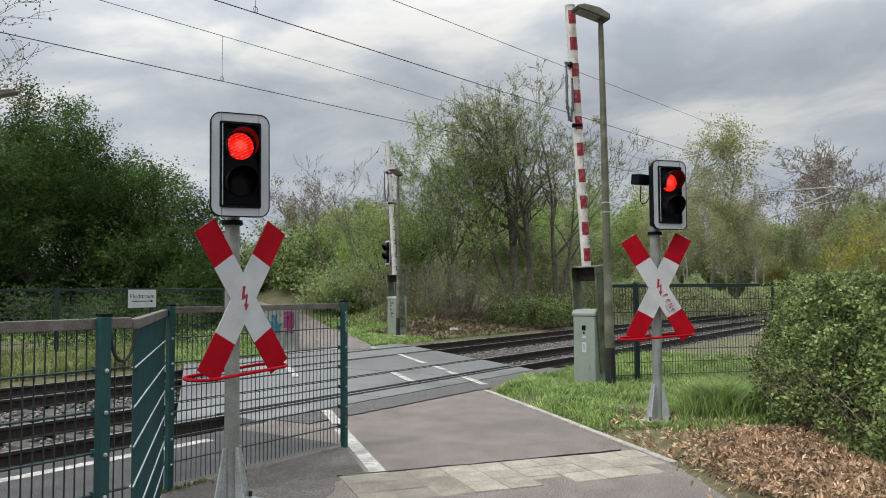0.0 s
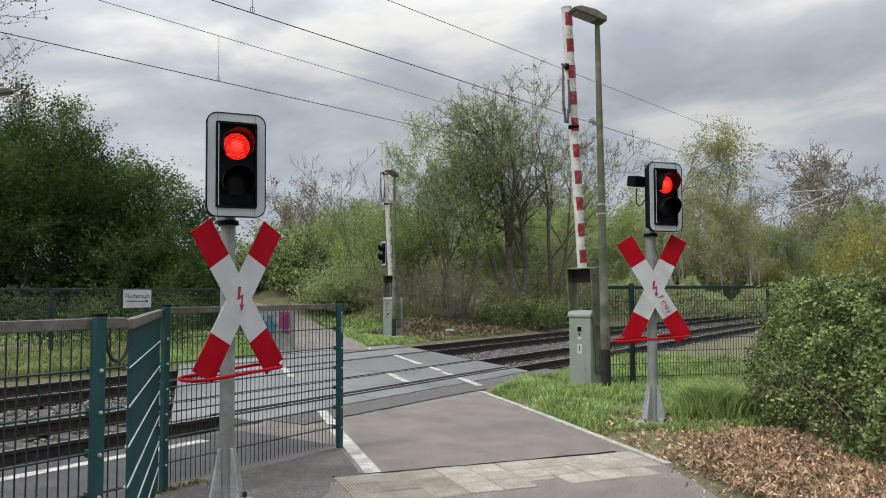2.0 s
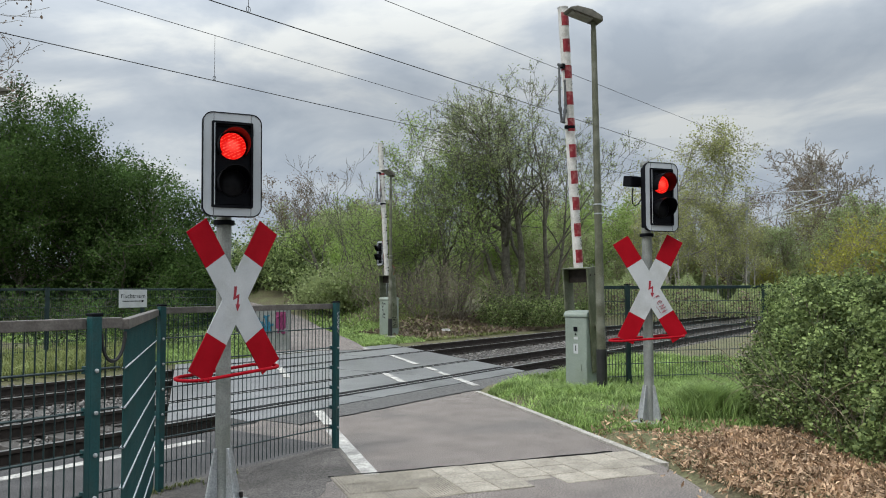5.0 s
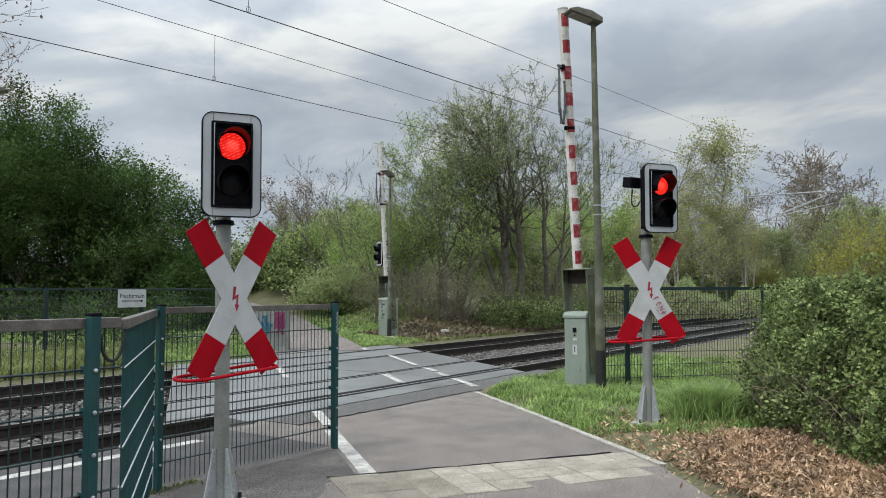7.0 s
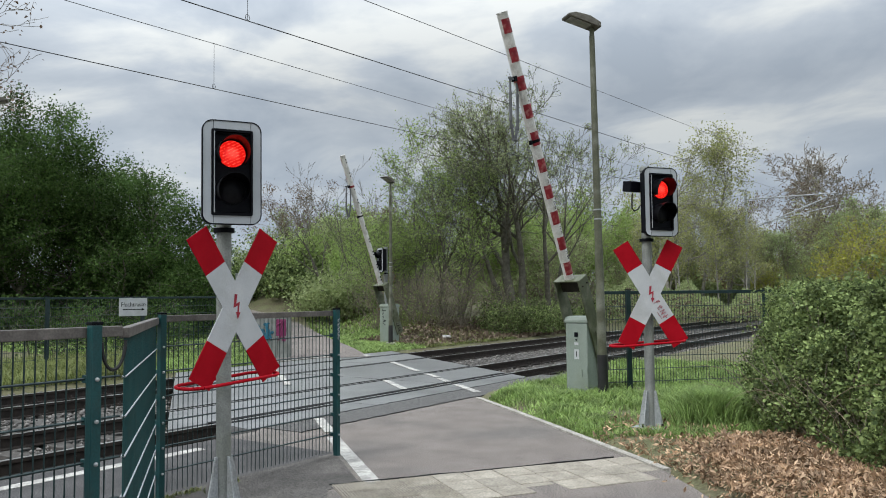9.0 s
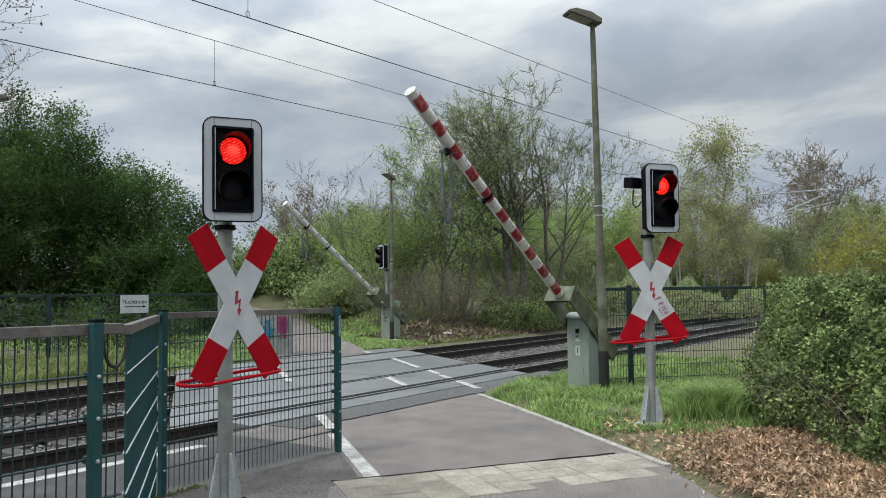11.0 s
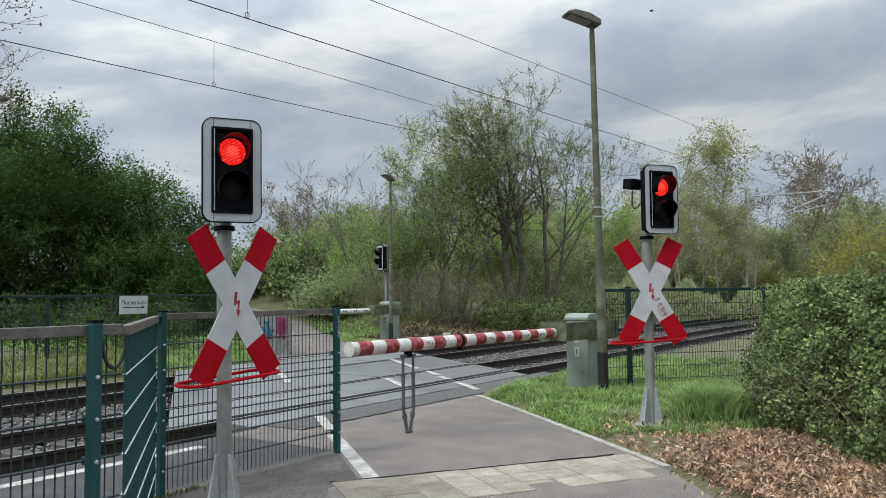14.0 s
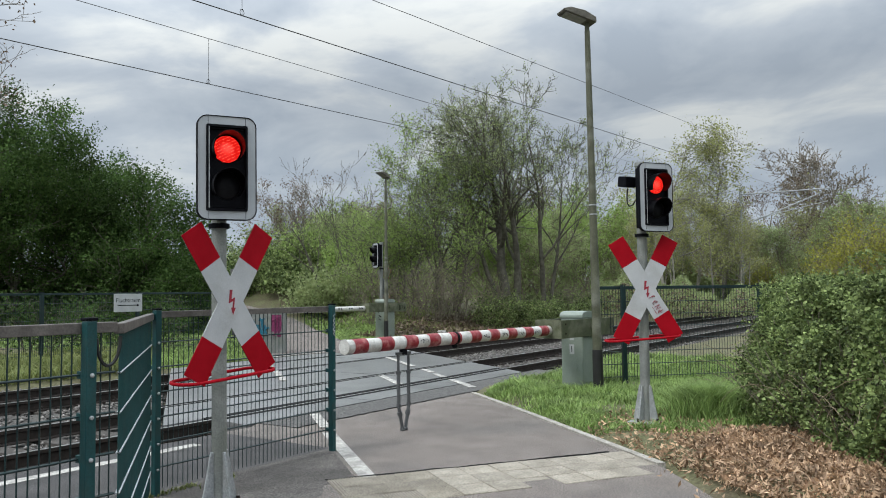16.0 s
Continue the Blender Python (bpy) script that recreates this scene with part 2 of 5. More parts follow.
# ---- plants ----
def tubes_np(P0, P1, R0, R1, k=5):
    P0, P1 = np.asarray(P0), np.asarray(P1)
    d = P1 - P0
    d = d / (np.linalg.norm(d, axis=1, keepdims=True) + 1e-9)
    ref = np.where(np.abs(d[:, 2:3]) > 0.9, np.array([[1.0, 0, 0]]), np.array([[0, 0, 1.0]]))
    u = np.cross(d, ref)
    u /= np.linalg.norm(u, axis=1, keepdims=True) + 1e-9
    v = np.cross(d, u)
    ang = np.arange(k) * 2 * np.pi / k
    ring = u[:, None, :] * np.cos(ang)[None, :, None] + v[:, None, :] * np.sin(ang)[None, :, None]
    A = P0[:, None, :] + ring * np.asarray(R0)[:, None, None]
    B = P1[:, None, :] + ring * np.asarray(R1)[:, None, None]
    V = np.concatenate([A, B], axis=1).reshape(-1, 3)
    i = np.arange(k)
    q = np.stack([i, (i + 1) % k, (i + 1) % k + k, i + k], axis=1)
    F = (q[None] + (np.arange(len(P0)) * 2 * k)[:, None, None]).reshape(-1, 4)
    return V, F


def leaves_np(rng, P, size, long=1.5, up=0.3):
    """One small bent blade (two faces) at each point, turned at random."""
    n = len(P)
    a = rng.normal(size=(n, 3))
    a[:, 2] += up
    a /= np.linalg.norm(a, axis=1, keepdims=True)
    b = np.cross(a, rng.normal(size=(n, 3)))
    b /= np.linalg.norm(b, axis=1, keepdims=True)
    c = np.cross(a, b)
    s = (size * rng.uniform(0.6, 1.4, n))[:, None]
    L = b * s * long
    Wd = c * s * 0.5
    fold = a * s * 0.25
    V = np.stack([P, P + L * 0.5 + Wd + fold, P + L, P + L * 0.5 - Wd + fold], axis=1).reshape(-1, 3)
    k = (np.arange(n) * 4)[:, None]
    F = np.concatenate([k + np.array([[0, 1, 2]]), k + np.array([[0, 2, 3]])])
    return V, F


def grow(rng, base, height, radius, lean=(0, 0), levels=4, spread=0.9, kids=(7, 5, 4), droop=0.0, start=0.3, wobble=0.16, reach=1.0):
    """Branches from a stem: lists of p0, p1, r0, r1 and the points of the outer twigs."""
    S, tips = [], []
    d0 = np.array([lean[0], lean[1], 1.0])
    stack = [(np.array(base, dtype=float), d0 / np.linalg.norm(d0), height, radius, 0)]
    while stack:
        p, d, ln, r, lev = stack.pop()
        n = 7 if lev == 0 else 5 if lev < 3 else 3
        pts, rad = [p], [r]
        for i in range(n):
            d = d + rng.normal(size=3) * wobble * (1 + 0.3 * lev)
            d[2] += (0.06 if lev else 0.1) - droop * lev * 0.1
            d /= np.linalg.norm(d)
            p = p + d * ln / n
            pts.append(p)
            rad.append(r * (1 - 0.8 * (i + 1) / n))
        for i in range(n):
            S.append((pts[i], pts[i + 1], rad[i], rad[i + 1]))
            if lev >= levels - 2:
                tips.append(pts[i + 1])
                tips.append((pts[i] + pts[i + 1]) / 2)
        if lev < levels - 1:
            m = kids[min(lev, len(kids) - 1)]
            for j in range(m):
                f = start + (1 - start) * (j + rng.uniform(0.2, 0.9)) / m if lev == 0 else rng.uniform(0.25, 1.0)
                i = min(int(f * n), n - 1)
                q = pts[i] + (pts[i + 1] - pts[i]) * (f * n - i)
                w = rng.normal(size=3)
                w -= w.dot(d) * d
                w /= np.linalg.norm(w)
                nd = d * (1 - 0.35 * spread) + w * spread + np.array([0, 0, 0.15])
                nd /= np.linalg.norm(nd)
                k = ln * (0.62 * reach if lev == 0 else 0.58) * (1.15 - 0.55 * f) * rng.uniform(0.8, 1.2)
                stack.append((q, nd, k, max(rad[i] * 0.55, 0.006), lev + 1))
    return S, np.array(tips)


def plant(name, seed, x, y, z, stems, leaf_mat, bark_mat, leaves, size, label, category="tree", scatter=0.25, group="", long=1.5, min_r=0.0, **kw):
    """A tree or bush: one part of stems and limbs, one of leaves."""
    rng = np.random.default_rng(seed)
    T = thing(name, pose(x, y, z), label, category, group)
    S, tips = [], []
    for (dx, dy, h, r, lx, ly) in stems:
        s, t = grow(rng, (dx, dy, -0.15), h, r, (lx, ly), **kw)
        S += s
        tips.append(t)
    tips = np.concatenate(tips)
    P0, P1 = np.array([s[0] for s in S]), np.array([s[1] for s in S])
    R0, R1 = np.maximum([s[2] for s in S], min_r), np.maximum([s[3] for s in S], min_r * 0.8)
    thin = R0 < 0.03
    Va, Fa = tubes_np(P0[~thin], P1[~thin], R0[~thin], R1[~thin], 7)
    Vb, Fb = tubes_np(P0[thin], P1[thin], R0[thin], R1[thin], 3)
    mesh_part("trunk", np_mesh("trunk", np.concatenate([Va, Vb]), np.concatenate([Fa, Fb + len(Va)]), bark_mat, True), T)
    if leaves:
        P = tips[rng.integers(0, len(tips), leaves)] + rng.normal(size=(leaves, 3)) * scatter
        P[:, 2] = np.maximum(P[:, 2], 0.05)
        mesh_part("crown", np_mesh("crown", *leaves_np(rng, P, size, long), leaf_mat), T)
    return T

# ---- materials ----
M_ASPHALT = material("asphalt", (0.131, 0.112, 0.1), (0.18, 0.157, 0.141), 3.0, 0.9, 1.0, 75, grain=0.85, patch=(0.088, 0.083, 0.079), patch_scale=0.6, patch_amount=0.55)
M_ASPHALT_DARK = material("dark_asphalt", (0.042, 0.04, 0.04), (0.07, 0.067, 0.066), 3.0, 0.88, 1.0, 75, grain=0.85, patch=(0.035, 0.034, 0.034), patch_scale=0.9, patch_amount=0.5)
M_ASPHALT_OLD = material("old_asphalt", (0.07, 0.063, 0.057), (0.115, 0.104, 0.095), 3.5, 0.92, 1.0, 75, grain=0.85, patch=(0.05, 0.046, 0.042), patch_scale=1.1, patch_amount=0.7)
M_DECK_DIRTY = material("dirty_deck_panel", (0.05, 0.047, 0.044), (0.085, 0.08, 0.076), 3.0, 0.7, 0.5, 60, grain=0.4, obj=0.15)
M_TARMAC = material("rough_tarmac", (0.05, 0.048, 0.046), (0.12, 0.115, 0.11), 22, 0.9, 1.0, 60, grain=0.5)
M_DECK = material("deck_panel", (0.145, 0.146, 0.147), (0.19, 0.19, 0.19), 2.2, 0.34, 0.25, 50, spec=0.5, grain=0.3, patch=(0.095, 0.095, 0.095), patch_scale=0.9, patch_amount=0.6, obj=0.1)
M_LINE = material("road_paint", (0.27, 0.26, 0.24), (0.45, 0.435, 0.4), 9, 0.8, 0.4, 50, grain=0.35, patch=(0.2, 0.19, 0.18), patch_scale=6, patch_amount=0.9)
M_TILE = material("concrete_tile", (0.225, 0.2, 0.162), (0.315, 0.284, 0.235), 5, 0.88, 0.5, 60, grain=0.25, patch=(0.18, 0.16, 0.13), patch_scale=3, patch_amount=0.5, obj=0.14)
M_KERB = material("edging_stone", (0.22, 0.205, 0.18), (0.37, 0.35, 0.31), 6, 0.88, 0.6, 50, grain=0.35)
M_SOIL = material("grassy_soil", (0.085, 0.07, 0.042), (0.1, 0.105, 0.045), 1.5, 0.95, 0.8, 30, patch=(0.11, 0.105, 0.055), patch_scale=0.8, patch_amount=0.8, grain=0.4)
M_BALLAST = material("ballast_stone", (0.08, 0.073, 0.067), (0.19, 0.178, 0.166), 14, 0.9, 0.4, 80, island=0.45)
M_BED = material("ballast_bed", (0.045, 0.042, 0.038), (0.1, 0.094, 0.086), 18, 0.95, 0.9, 50)
M_RUST = material("rusty_steel", (0.014, 0.011, 0.009), (0.036, 0.027, 0.022), 12, 0.75, 0.4, 110, metal=0.2)
M_RAILTOP = material("polished_steel", (0.36, 0.35, 0.34), (0.5, 0.49, 0.48), 20, 0.34, 0.05, 150, metal=0.9)
M_SLEEPER = material("sleeper_concrete", (0.035, 0.031, 0.027), (0.08, 0.073, 0.066), 6, 0.9, 0.5, 90)
M_GREEN = material("dark_green_coating", (0.006, 0.042, 0.045), (0.012, 0.06, 0.062), 4, 0.42, 0.08, 120, patch=(0.03, 0.05, 0.045), patch_scale=9, patch_amount=0.4)
M_WIRE = material("fence_wire", (0.006, 0.018, 0.019), (0.011, 0.028, 0.028), 8, 0.4, 0.0, 100)
M_TOPRAIL = material("weathered_rail", (0.085, 0.075, 0.068), (0.15, 0.134, 0.122), 10, 0.6, 0.2, 90, metal=0.3)
M_GALV = material("galvanised_steel", (0.27, 0.285, 0.29), (0.4, 0.415, 0.42), 9, 0.5, 0.12, 70, metal=0.35, patch=(0.24, 0.24, 0.22), patch_scale=5, patch_amount=0.5)
M_POLE = material("grey_pole_paint", (0.155, 0.165, 0.155), (0.235, 0.245, 0.23), 6, 0.55, 0.12, 90, metal=0.1, patch=(0.15, 0.16, 0.13), patch_scale=4, patch_amount=0.5)
M_FRAME = material("light_grey_border", (0.34, 0.36, 0.38), (0.4, 0.42, 0.44), 4, 0.5, 0.0, 120, grain=0.04)
M_BLACK = material("black_plastic", (0.004, 0.004, 0.006), (0.007, 0.008, 0.01), 8, 0.6, 0.05, 120, spec=0.06)
M_DARKLENS = material("dark_lens", (0.006, 0.006, 0.008), (0.01, 0.01, 0.012), 30, 0.3, 0.1, 200, spec=0.1)
M_WHITE = material("white_sign_face", (0.39, 0.40, 0.41), (0.46, 0.47, 0.475), 5, 0.55, 0.02, 120, spec=0.2, grain=0.07, patch=(0.34, 0.34, 0.325), patch_scale=6, patch_amount=0.5)
M_RED = material("red_sign_face", (0.27, 0.002, 0.008), (0.33, 0.004, 0.012), 6, 0.6, 0.05, 120, spec=0.08, grain=0.06)
M_DARKRED = material("dark_red_mark", (0.22, 0.012, 0.025), (0.3, 0.02, 0.035), 20, 0.6, 0.05, 120)
M_REDBAND = material("faded_red_band", (0.16, 0.006, 0.014), (0.24, 0.013, 0.021), 12, 0.5, 0.08, 90, patch=(0.42, 0.2, 0.18), patch_scale=14, patch_amount=0.5)
M_BEAM = material("white_barrier_paint", (0.47, 0.46, 0.43), (0.6, 0.59, 0.565), 8, 0.5, 0.08, 90, patch=(0.32, 0.3, 0.27), patch_scale=9, patch_amount=0.6)
M_CAB = material("sage_cabinet_paint", (0.185, 0.22, 0.19), (0.225, 0.26, 0.225), 3, 0.5, 0.06, 100, patch=(0.16, 0.175, 0.13), patch_scale=2.5, patch_amount=0.6)
M_OLIVE = material("olive_mechanism_paint", (0.055, 0.064, 0.033), (0.088, 0.098, 0.053), 5, 0.55, 0.15, 80, patch=(0.2, 0.2, 0.15), patch_scale=6, patch_amount=0.5)
M_HANGER = material("weathered_galvanised_rod", (0.075, 0.078, 0.08), (0.13, 0.133, 0.135), 8, 0.6, 0.1, 90, metal=0.3)
M_LAMPPOST = material("mossy_lamp_post", (0.065, 0.068, 0.042), (0.105, 0.108, 0.072), 5, 0.7, 0.2, 70, patch=(0.19, 0.19, 0.16), patch_scale=3, patch_amount=0.6)
M_LAMPHEAD = material("lamp_housing", (0.075, 0.068, 0.055), (0.13, 0.12, 0.096), 9, 0.6, 0.15, 70)
M_DIFF = material("milky_diffuser", (0.2, 0.19, 0.17), (0.3, 0.29, 0.26), 12, 0.4, 0.05, 90)
M_CABLE = material("black_cable", (0.012, 0.012, 0.012), (0.02, 0.02, 0.02), 9, 0.5, 0.0, 90)
M_BARK = material("grey_bark", (0.07, 0.066, 0.05), (0.14, 0.13, 0.1), 7, 0.95, 0.6, 40)
M_TWIG = material("brown_twig", (0.13, 0.112, 0.085), (0.22, 0.19, 0.145), 5, 0.95, 0.3, 60)
M_BIRCH = material("pale_bark", (0.16, 0.15, 0.125), (0.28, 0.265, 0.23), 5, 0.9, 0.3, 40)
M_DRY = material("dry_stalk", (0.16, 0.125, 0.08), (0.26, 0.21, 0.14), 8, 0.95, 0.2, 60)
M_LEAF_DARK = leaf_material("dark_green_leaf", (0.033, 0.066, 0.018), (0.095, 0.155, 0.042), 0.5, 0.4, 0.5, 0.08)
M_LEAF_SPRING = leaf_material("spring_leaf", (0.17, 0.25, 0.06), (0.31, 0.4, 0.13))
M_LEAF_OLIVE = leaf_material("olive_leaf", (0.19, 0.24, 0.1), (0.34, 0.39, 0.18))
M_LEAF_YELLOW = leaf_material("yellow_leaf", (0.23, 0.24, 0.04), (0.38, 0.37, 0.075))
M_LEAF_BIRCH = leaf_material("birch_leaf", (0.24, 0.26, 0.1), (0.38, 0.39, 0.16))
M_LEAF_BUD = leaf_material("reddish_bud", (0.11, 0.075, 0.05), (0.17, 0.12, 0.085))
M_BRAMBLE = leaf_material("bramble_leaf", (0.036, 0.058, 0.02), (0.265, 0.33, 0.122), 0.6, 0.32, 3.0, 0.15)
M_LITTER = leaf_material("dead_leaf", (0.13, 0.075, 0.042), (0.56, 0.39, 0.25), 0.45, 0.12, 5.0)
M_LITTER_DULL = leaf_material("old_dull_leaf", (0.09, 0.066, 0.045), (0.2, 0.15, 0.105), 0.3, 0.1)
M_GRASS_DRY = leaf_material("dry_grass_blade", (0.11, 0.145, 0.04), (0.25, 0.27, 0.1), 0.35, 0.35)
M_GRASS = leaf_material("grass_blade", (0.12, 0.195, 0.048), (0.31, 0.41, 0.135), 0.45, 0.35, 2.5)
M_STEMS = material("plain_dry_brush", (0.13, 0.105, 0.075), (0.22, 0.18, 0.13), 6, 0.95, 0.2, 60)
M_LENS = glow_material("lit_red_lens", (1.0, 0.012, 0.008), 0.52)
M_HOOD = material("black_hood", (0.002, 0.002, 0.003), (0.004, 0.004, 0.005), 8, 0.35, 0.05, 120, spec=0.12)
M_RUBBER = material("black_rubber", (0.008, 0.008, 0.008), (0.018, 0.018, 0.018), 9, 0.8, 0.2, 90, spec=0.15)
M_TEAL = material("teal_paint", (0.02, 0.1, 0.16), (0.03, 0.16, 0.23), 20, 0.6, 0.0, 100)
M_MAGENTA = material("magenta_paint", (0.14, 0.02, 0.07), (0.2, 0.03, 0.1), 20, 0.6, 0.0, 100)

# ---- ground ----
def smooth01(v):
    v = np.clip(v, 0, 1)
    return v * v * (3 - 2 * v)


def ground_height(x, y):
    c = 0.777 * x - 0.629 * y
    z = np.full_like(x, -0.06)
    bed = smooth01((y - 7.0) / 0.5) * smooth01((15.2 - y) / 0.6)
    z = z - 0.2 * bed
    verge = smooth01((c - 3.9) / 0.45) * smooth01((7.0 - y) / 0.6)
    z = z + 0.15 * verge
    far = np.clip(y - 15.4, 0, 60)
    z = z + 0.05 * smooth01(far / 1.5) + 0.012 * far * smooth01((16 - np.abs(c - 8)) / 30 + 0.5)
    z = z + 3.6 * np.exp(-(((x - 36.5) / 7.5) ** 2 + ((y - 33) / 7) ** 2))
    z = z + 0.9 * smooth01((y - 15.8) / 5.0) * smooth01((c - 5.2) / 3.0)
    return z


def build_ground():
    gx = np.unique(np.concatenate([np.arange(-10, 46, 0.3), np.array([-900, -300, -120, -60, -30, -18, 50, 56, 64, 75, 90, 120, 180, 300, 900])]))
    gy = np.unique(np.concatenate([np.arange(-6, 48, 0.3), np.array([-900, -300, -100, -40, -18, 54, 62, 75, 100, 150, 300, 900])]))
    X, Y = np.meshgrid(gx, gy, indexing="ij")
    Z = ground_height(X, Y)
    nx, ny = X.shape
    i, j = np.meshgrid(np.arange(nx - 1), np.arange(ny - 1), indexing="ij")
    k = (i * ny + j).ravel()
    F = np.stack([k, k + ny, k + ny + 1, k + 1], axis=1)
    me = np_mesh("ground", np.stack([X.ravel(), Y.ravel(), Z.ravel()], axis=1), F, M_SOIL, True)
    tagged(new("ground", me), "grassy brown soil that runs to the horizon", "ground", kind="structure")


build_ground()


def on_path(c, y):
    """The point of the path's line with offset c, at y."""
    return ((c + 0.629 * y) / 0.777, y)


road = part("road", slab([(-12, -7), (4.5, -7), (4.9, 0.2), (5.7, 1.4), (6.4, 1.95), (6.99, 2.45), (8.48, 4.21), on_path(3.93, 6.66), (6.62, 6.66), (6.6, 7.325), (6.4, 7.2), (5.95, 7.2), (5.95, 5.5), (3.8, 5.5), (2.3, 3.66), (-12, 3.66)], -0.14, 0.0), M_ASPHALT)
tagged(road, "worn grey asphalt path before the crossing", "path", kind="structure")
platform = part("platform", slab([(-12, 3.66), (2.3, 3.66), (3.8, 5.5), (5.95, 5.5), (5.95, 7.2), (-12, 7.2)], -0.14, 0.0), M_ASPHALT_DARK)
tagged(platform, "dark asphalt strip between the fence and the track", "platform", kind="structure")

apron = part("asphalt_apron", slab([(2.36, 3.67), (3.83, 5.49), (5.94, 5.49), (5.1, 4.44), (4.76, 4.48), (4.55, 4.3), (4.2, 4.12), (3.7, 3.98), (3.1, 3.5), (2.6, 3.4)], -0.1, 0.004), M_ASPHALT_OLD)
tagged(apron, "old brown-grey asphalt apron before the fence", "pavement", kind="structure")


def build_far_road():
    """The path beyond the railway follows the ground and bends away to the side."""
    line = [Vector(p) for p in (on_path(2.5, 14.62), on_path(2.5, 20), on_path(2.5, 26), (27.2, 30.5), (28.2, 34.5), (26, 38.5), (19, 42), (6, 44))]
    pts = []
    for a, c in zip(line, line[1:]):
        pts += [a.lerp(c, k / 6) for k in range(6)]
    pts.append(line[-1])
    V = []
    for i, p in enumerate(pts):
        d = (pts[min(i + 1, len(pts) - 1)] - pts[max(i - 1, 0)]).normalized()
        s = Vector((-d.y, d.x)) * 1.5
        for f in (1, 0.4, -0.4, -1):
            q = p + s * f
            g = float(ground_height(np.array([p.x]), np.array([p.y]))[0])
            V.append((q.x, q.y, max(0.006, g + 0.08)))
    n = len(pts)
    F = [(4 * i + k, 4 * i + k + 1, 4 * i + k + 5, 4 * i + k + 4) for i in range(n - 1) for k in range(3)]
    ob = new("road", np_mesh("road", V, F, M_ASPHALT, True))
    tagged(ob, "grey asphalt path beyond the railway", "path", kind="structure")


build_far_road()
strip = part("tarmac_strip", slab([(6.63, 6.665), on_path(5.3, 6.6), on_path(6.6, 6.72), on_path(6.3, 7.33), (6.61, 7.33)], -0.14, 0.008), M_TARMAC)
tagged(strip, "cracked rough dark tarmac strip beside the rail", "pavement", kind="structure")

# painted lines
def stripe(name, p, q, w, z=0.005, label="worn white painted line"):
    p, q = Vector((*p, 0)), Vector((*q, 0))
    d = (q - p).normalized()
    s = Vector((-d.y, d.x, 0)) * w / 2
    ob = part(name, slab([(v.x, v.y) for v in (p - s, q - s, q + s, p + s)], z - 0.006, z), M_LINE)
    return tagged(ob, label, "road marking", "painted lines", "structure")


stripe("road_line", (5.16, 4.33), (6.6, 6.14), 0.145)
stripe("road_line", (-8, 6.93), (5.35, 6.86), 0.14, label="worn white platform edge line")
for y0, y1, c in ((6.9, 7.85, 4.15), (8.22, 8.68, 4.15), (8.85, 9.45, 4.18), (10.0, 12.0, 4.14), (13.7, 16.9, 3.95), (6.35, 7.2, 1.28), (10.5, 12.0, 1.24), (12.3, 13.4, 1.2), (8.25, 9.4, 3.1)):
    stripe("road_line", on_path(c, y0), on_path(c, y1), 0.13, 0.016)
for y in (14.75, 16.9):
    stripe("road_line", on_path(1.2, y), on_path(3.8, y), 0.13, 0.014)


def edging():
    pts = [(6.92, 2.36), (7.75, 3.36), (8.48, 4.23), (9.4, 5.36), (10.3, 6.5)]
    E = thing("kerb_edging", None, "thin weathered concrete edging along the path", "kerb", kind="structure")
    for a, b in zip(pts, pts[1:]):
        d = Vector((b[0] - a[0], b[1] - a[1], 0))
        n = Vector((-d.y, d.x, 0)).normalized() * 0.04
        g = d.normalized() * 0.004
        q = [(a[0] + g.x + n.x, a[1] + g.y + n.y), (b[0] - g.x + n.x, b[1] - g.y + n.y), (b[0] - g.x - n.x, b[1] - g.y - n.y), (a[0] + g.x - n.x, a[1] + g.y - n.y)]
        part("edging_stone", slab(q, -0.15, 0.022), M_KERB, E)


edging()


def seam(name, p, q, w, seed, label):
    """A dark uneven joint in the asphalt."""
    rng = random.Random(seed)
    p, q = Vector((*p, 0)), Vector((*q, 0))
    d = (q - p).normalized()
    s = Vector((-d.y, d.x, 0))
    n = int((q - p).length / 0.12)
    bm = bmesh.new()
    rows = []
    for i in range(n + 1):
        c = p.lerp(q, i / n) + s * rng.uniform(-0.02, 0.02)
        hw = w * rng.uniform(0.3, 1.0) / 2
        rows.append([bm.verts.new(c + s * o + Vector((0, 0, z))) for o, z in ((hw, 0.0135), (-hw, 0.0135), (-hw, -0.02), (hw, -0.02))])
    for u, v in zip(rows, rows[1:]):
        for k in range(4):
            bm.faces.new((u[k], u[(k + 1) % 4], v[(k + 1) % 4], v[k]))
    tagged(part(name, bm, M_CABLE), label, "road joint", kind="structure")


seam("asphalt_joint", (6.6, 6.665), on_path(3.9, 6.64), 0.022, 1, "ragged dark joint in the asphalt")
seam("asphalt_joint", (4.885, 4.575), (7.2, 2.975), 0.008, 2, "dark joint along the paving tiles")
seam("asphalt_joint", (6.7, 7.335), on_path(5.9, 7.335), 0.03, 3, "dark joint beside the crossing panels")


# ---- railway ----
RAILS = (8.08, 9.59, 12.07, 13.58)


def rail_profile():
    h = [(0.036, 0.0), (0.036, -0.035), (0.009, -0.05), (0.009, -0.145), (0.07, -0.158), (0.07, -0.17)]
    return h + [(-x, z) for x, z in h[::-1]]


def deck_left(y):
    return 5.75 + (y - 8.04) * 0.75


def deck_right(y):
    return 13.75 + (y - 7.7) * 0.66


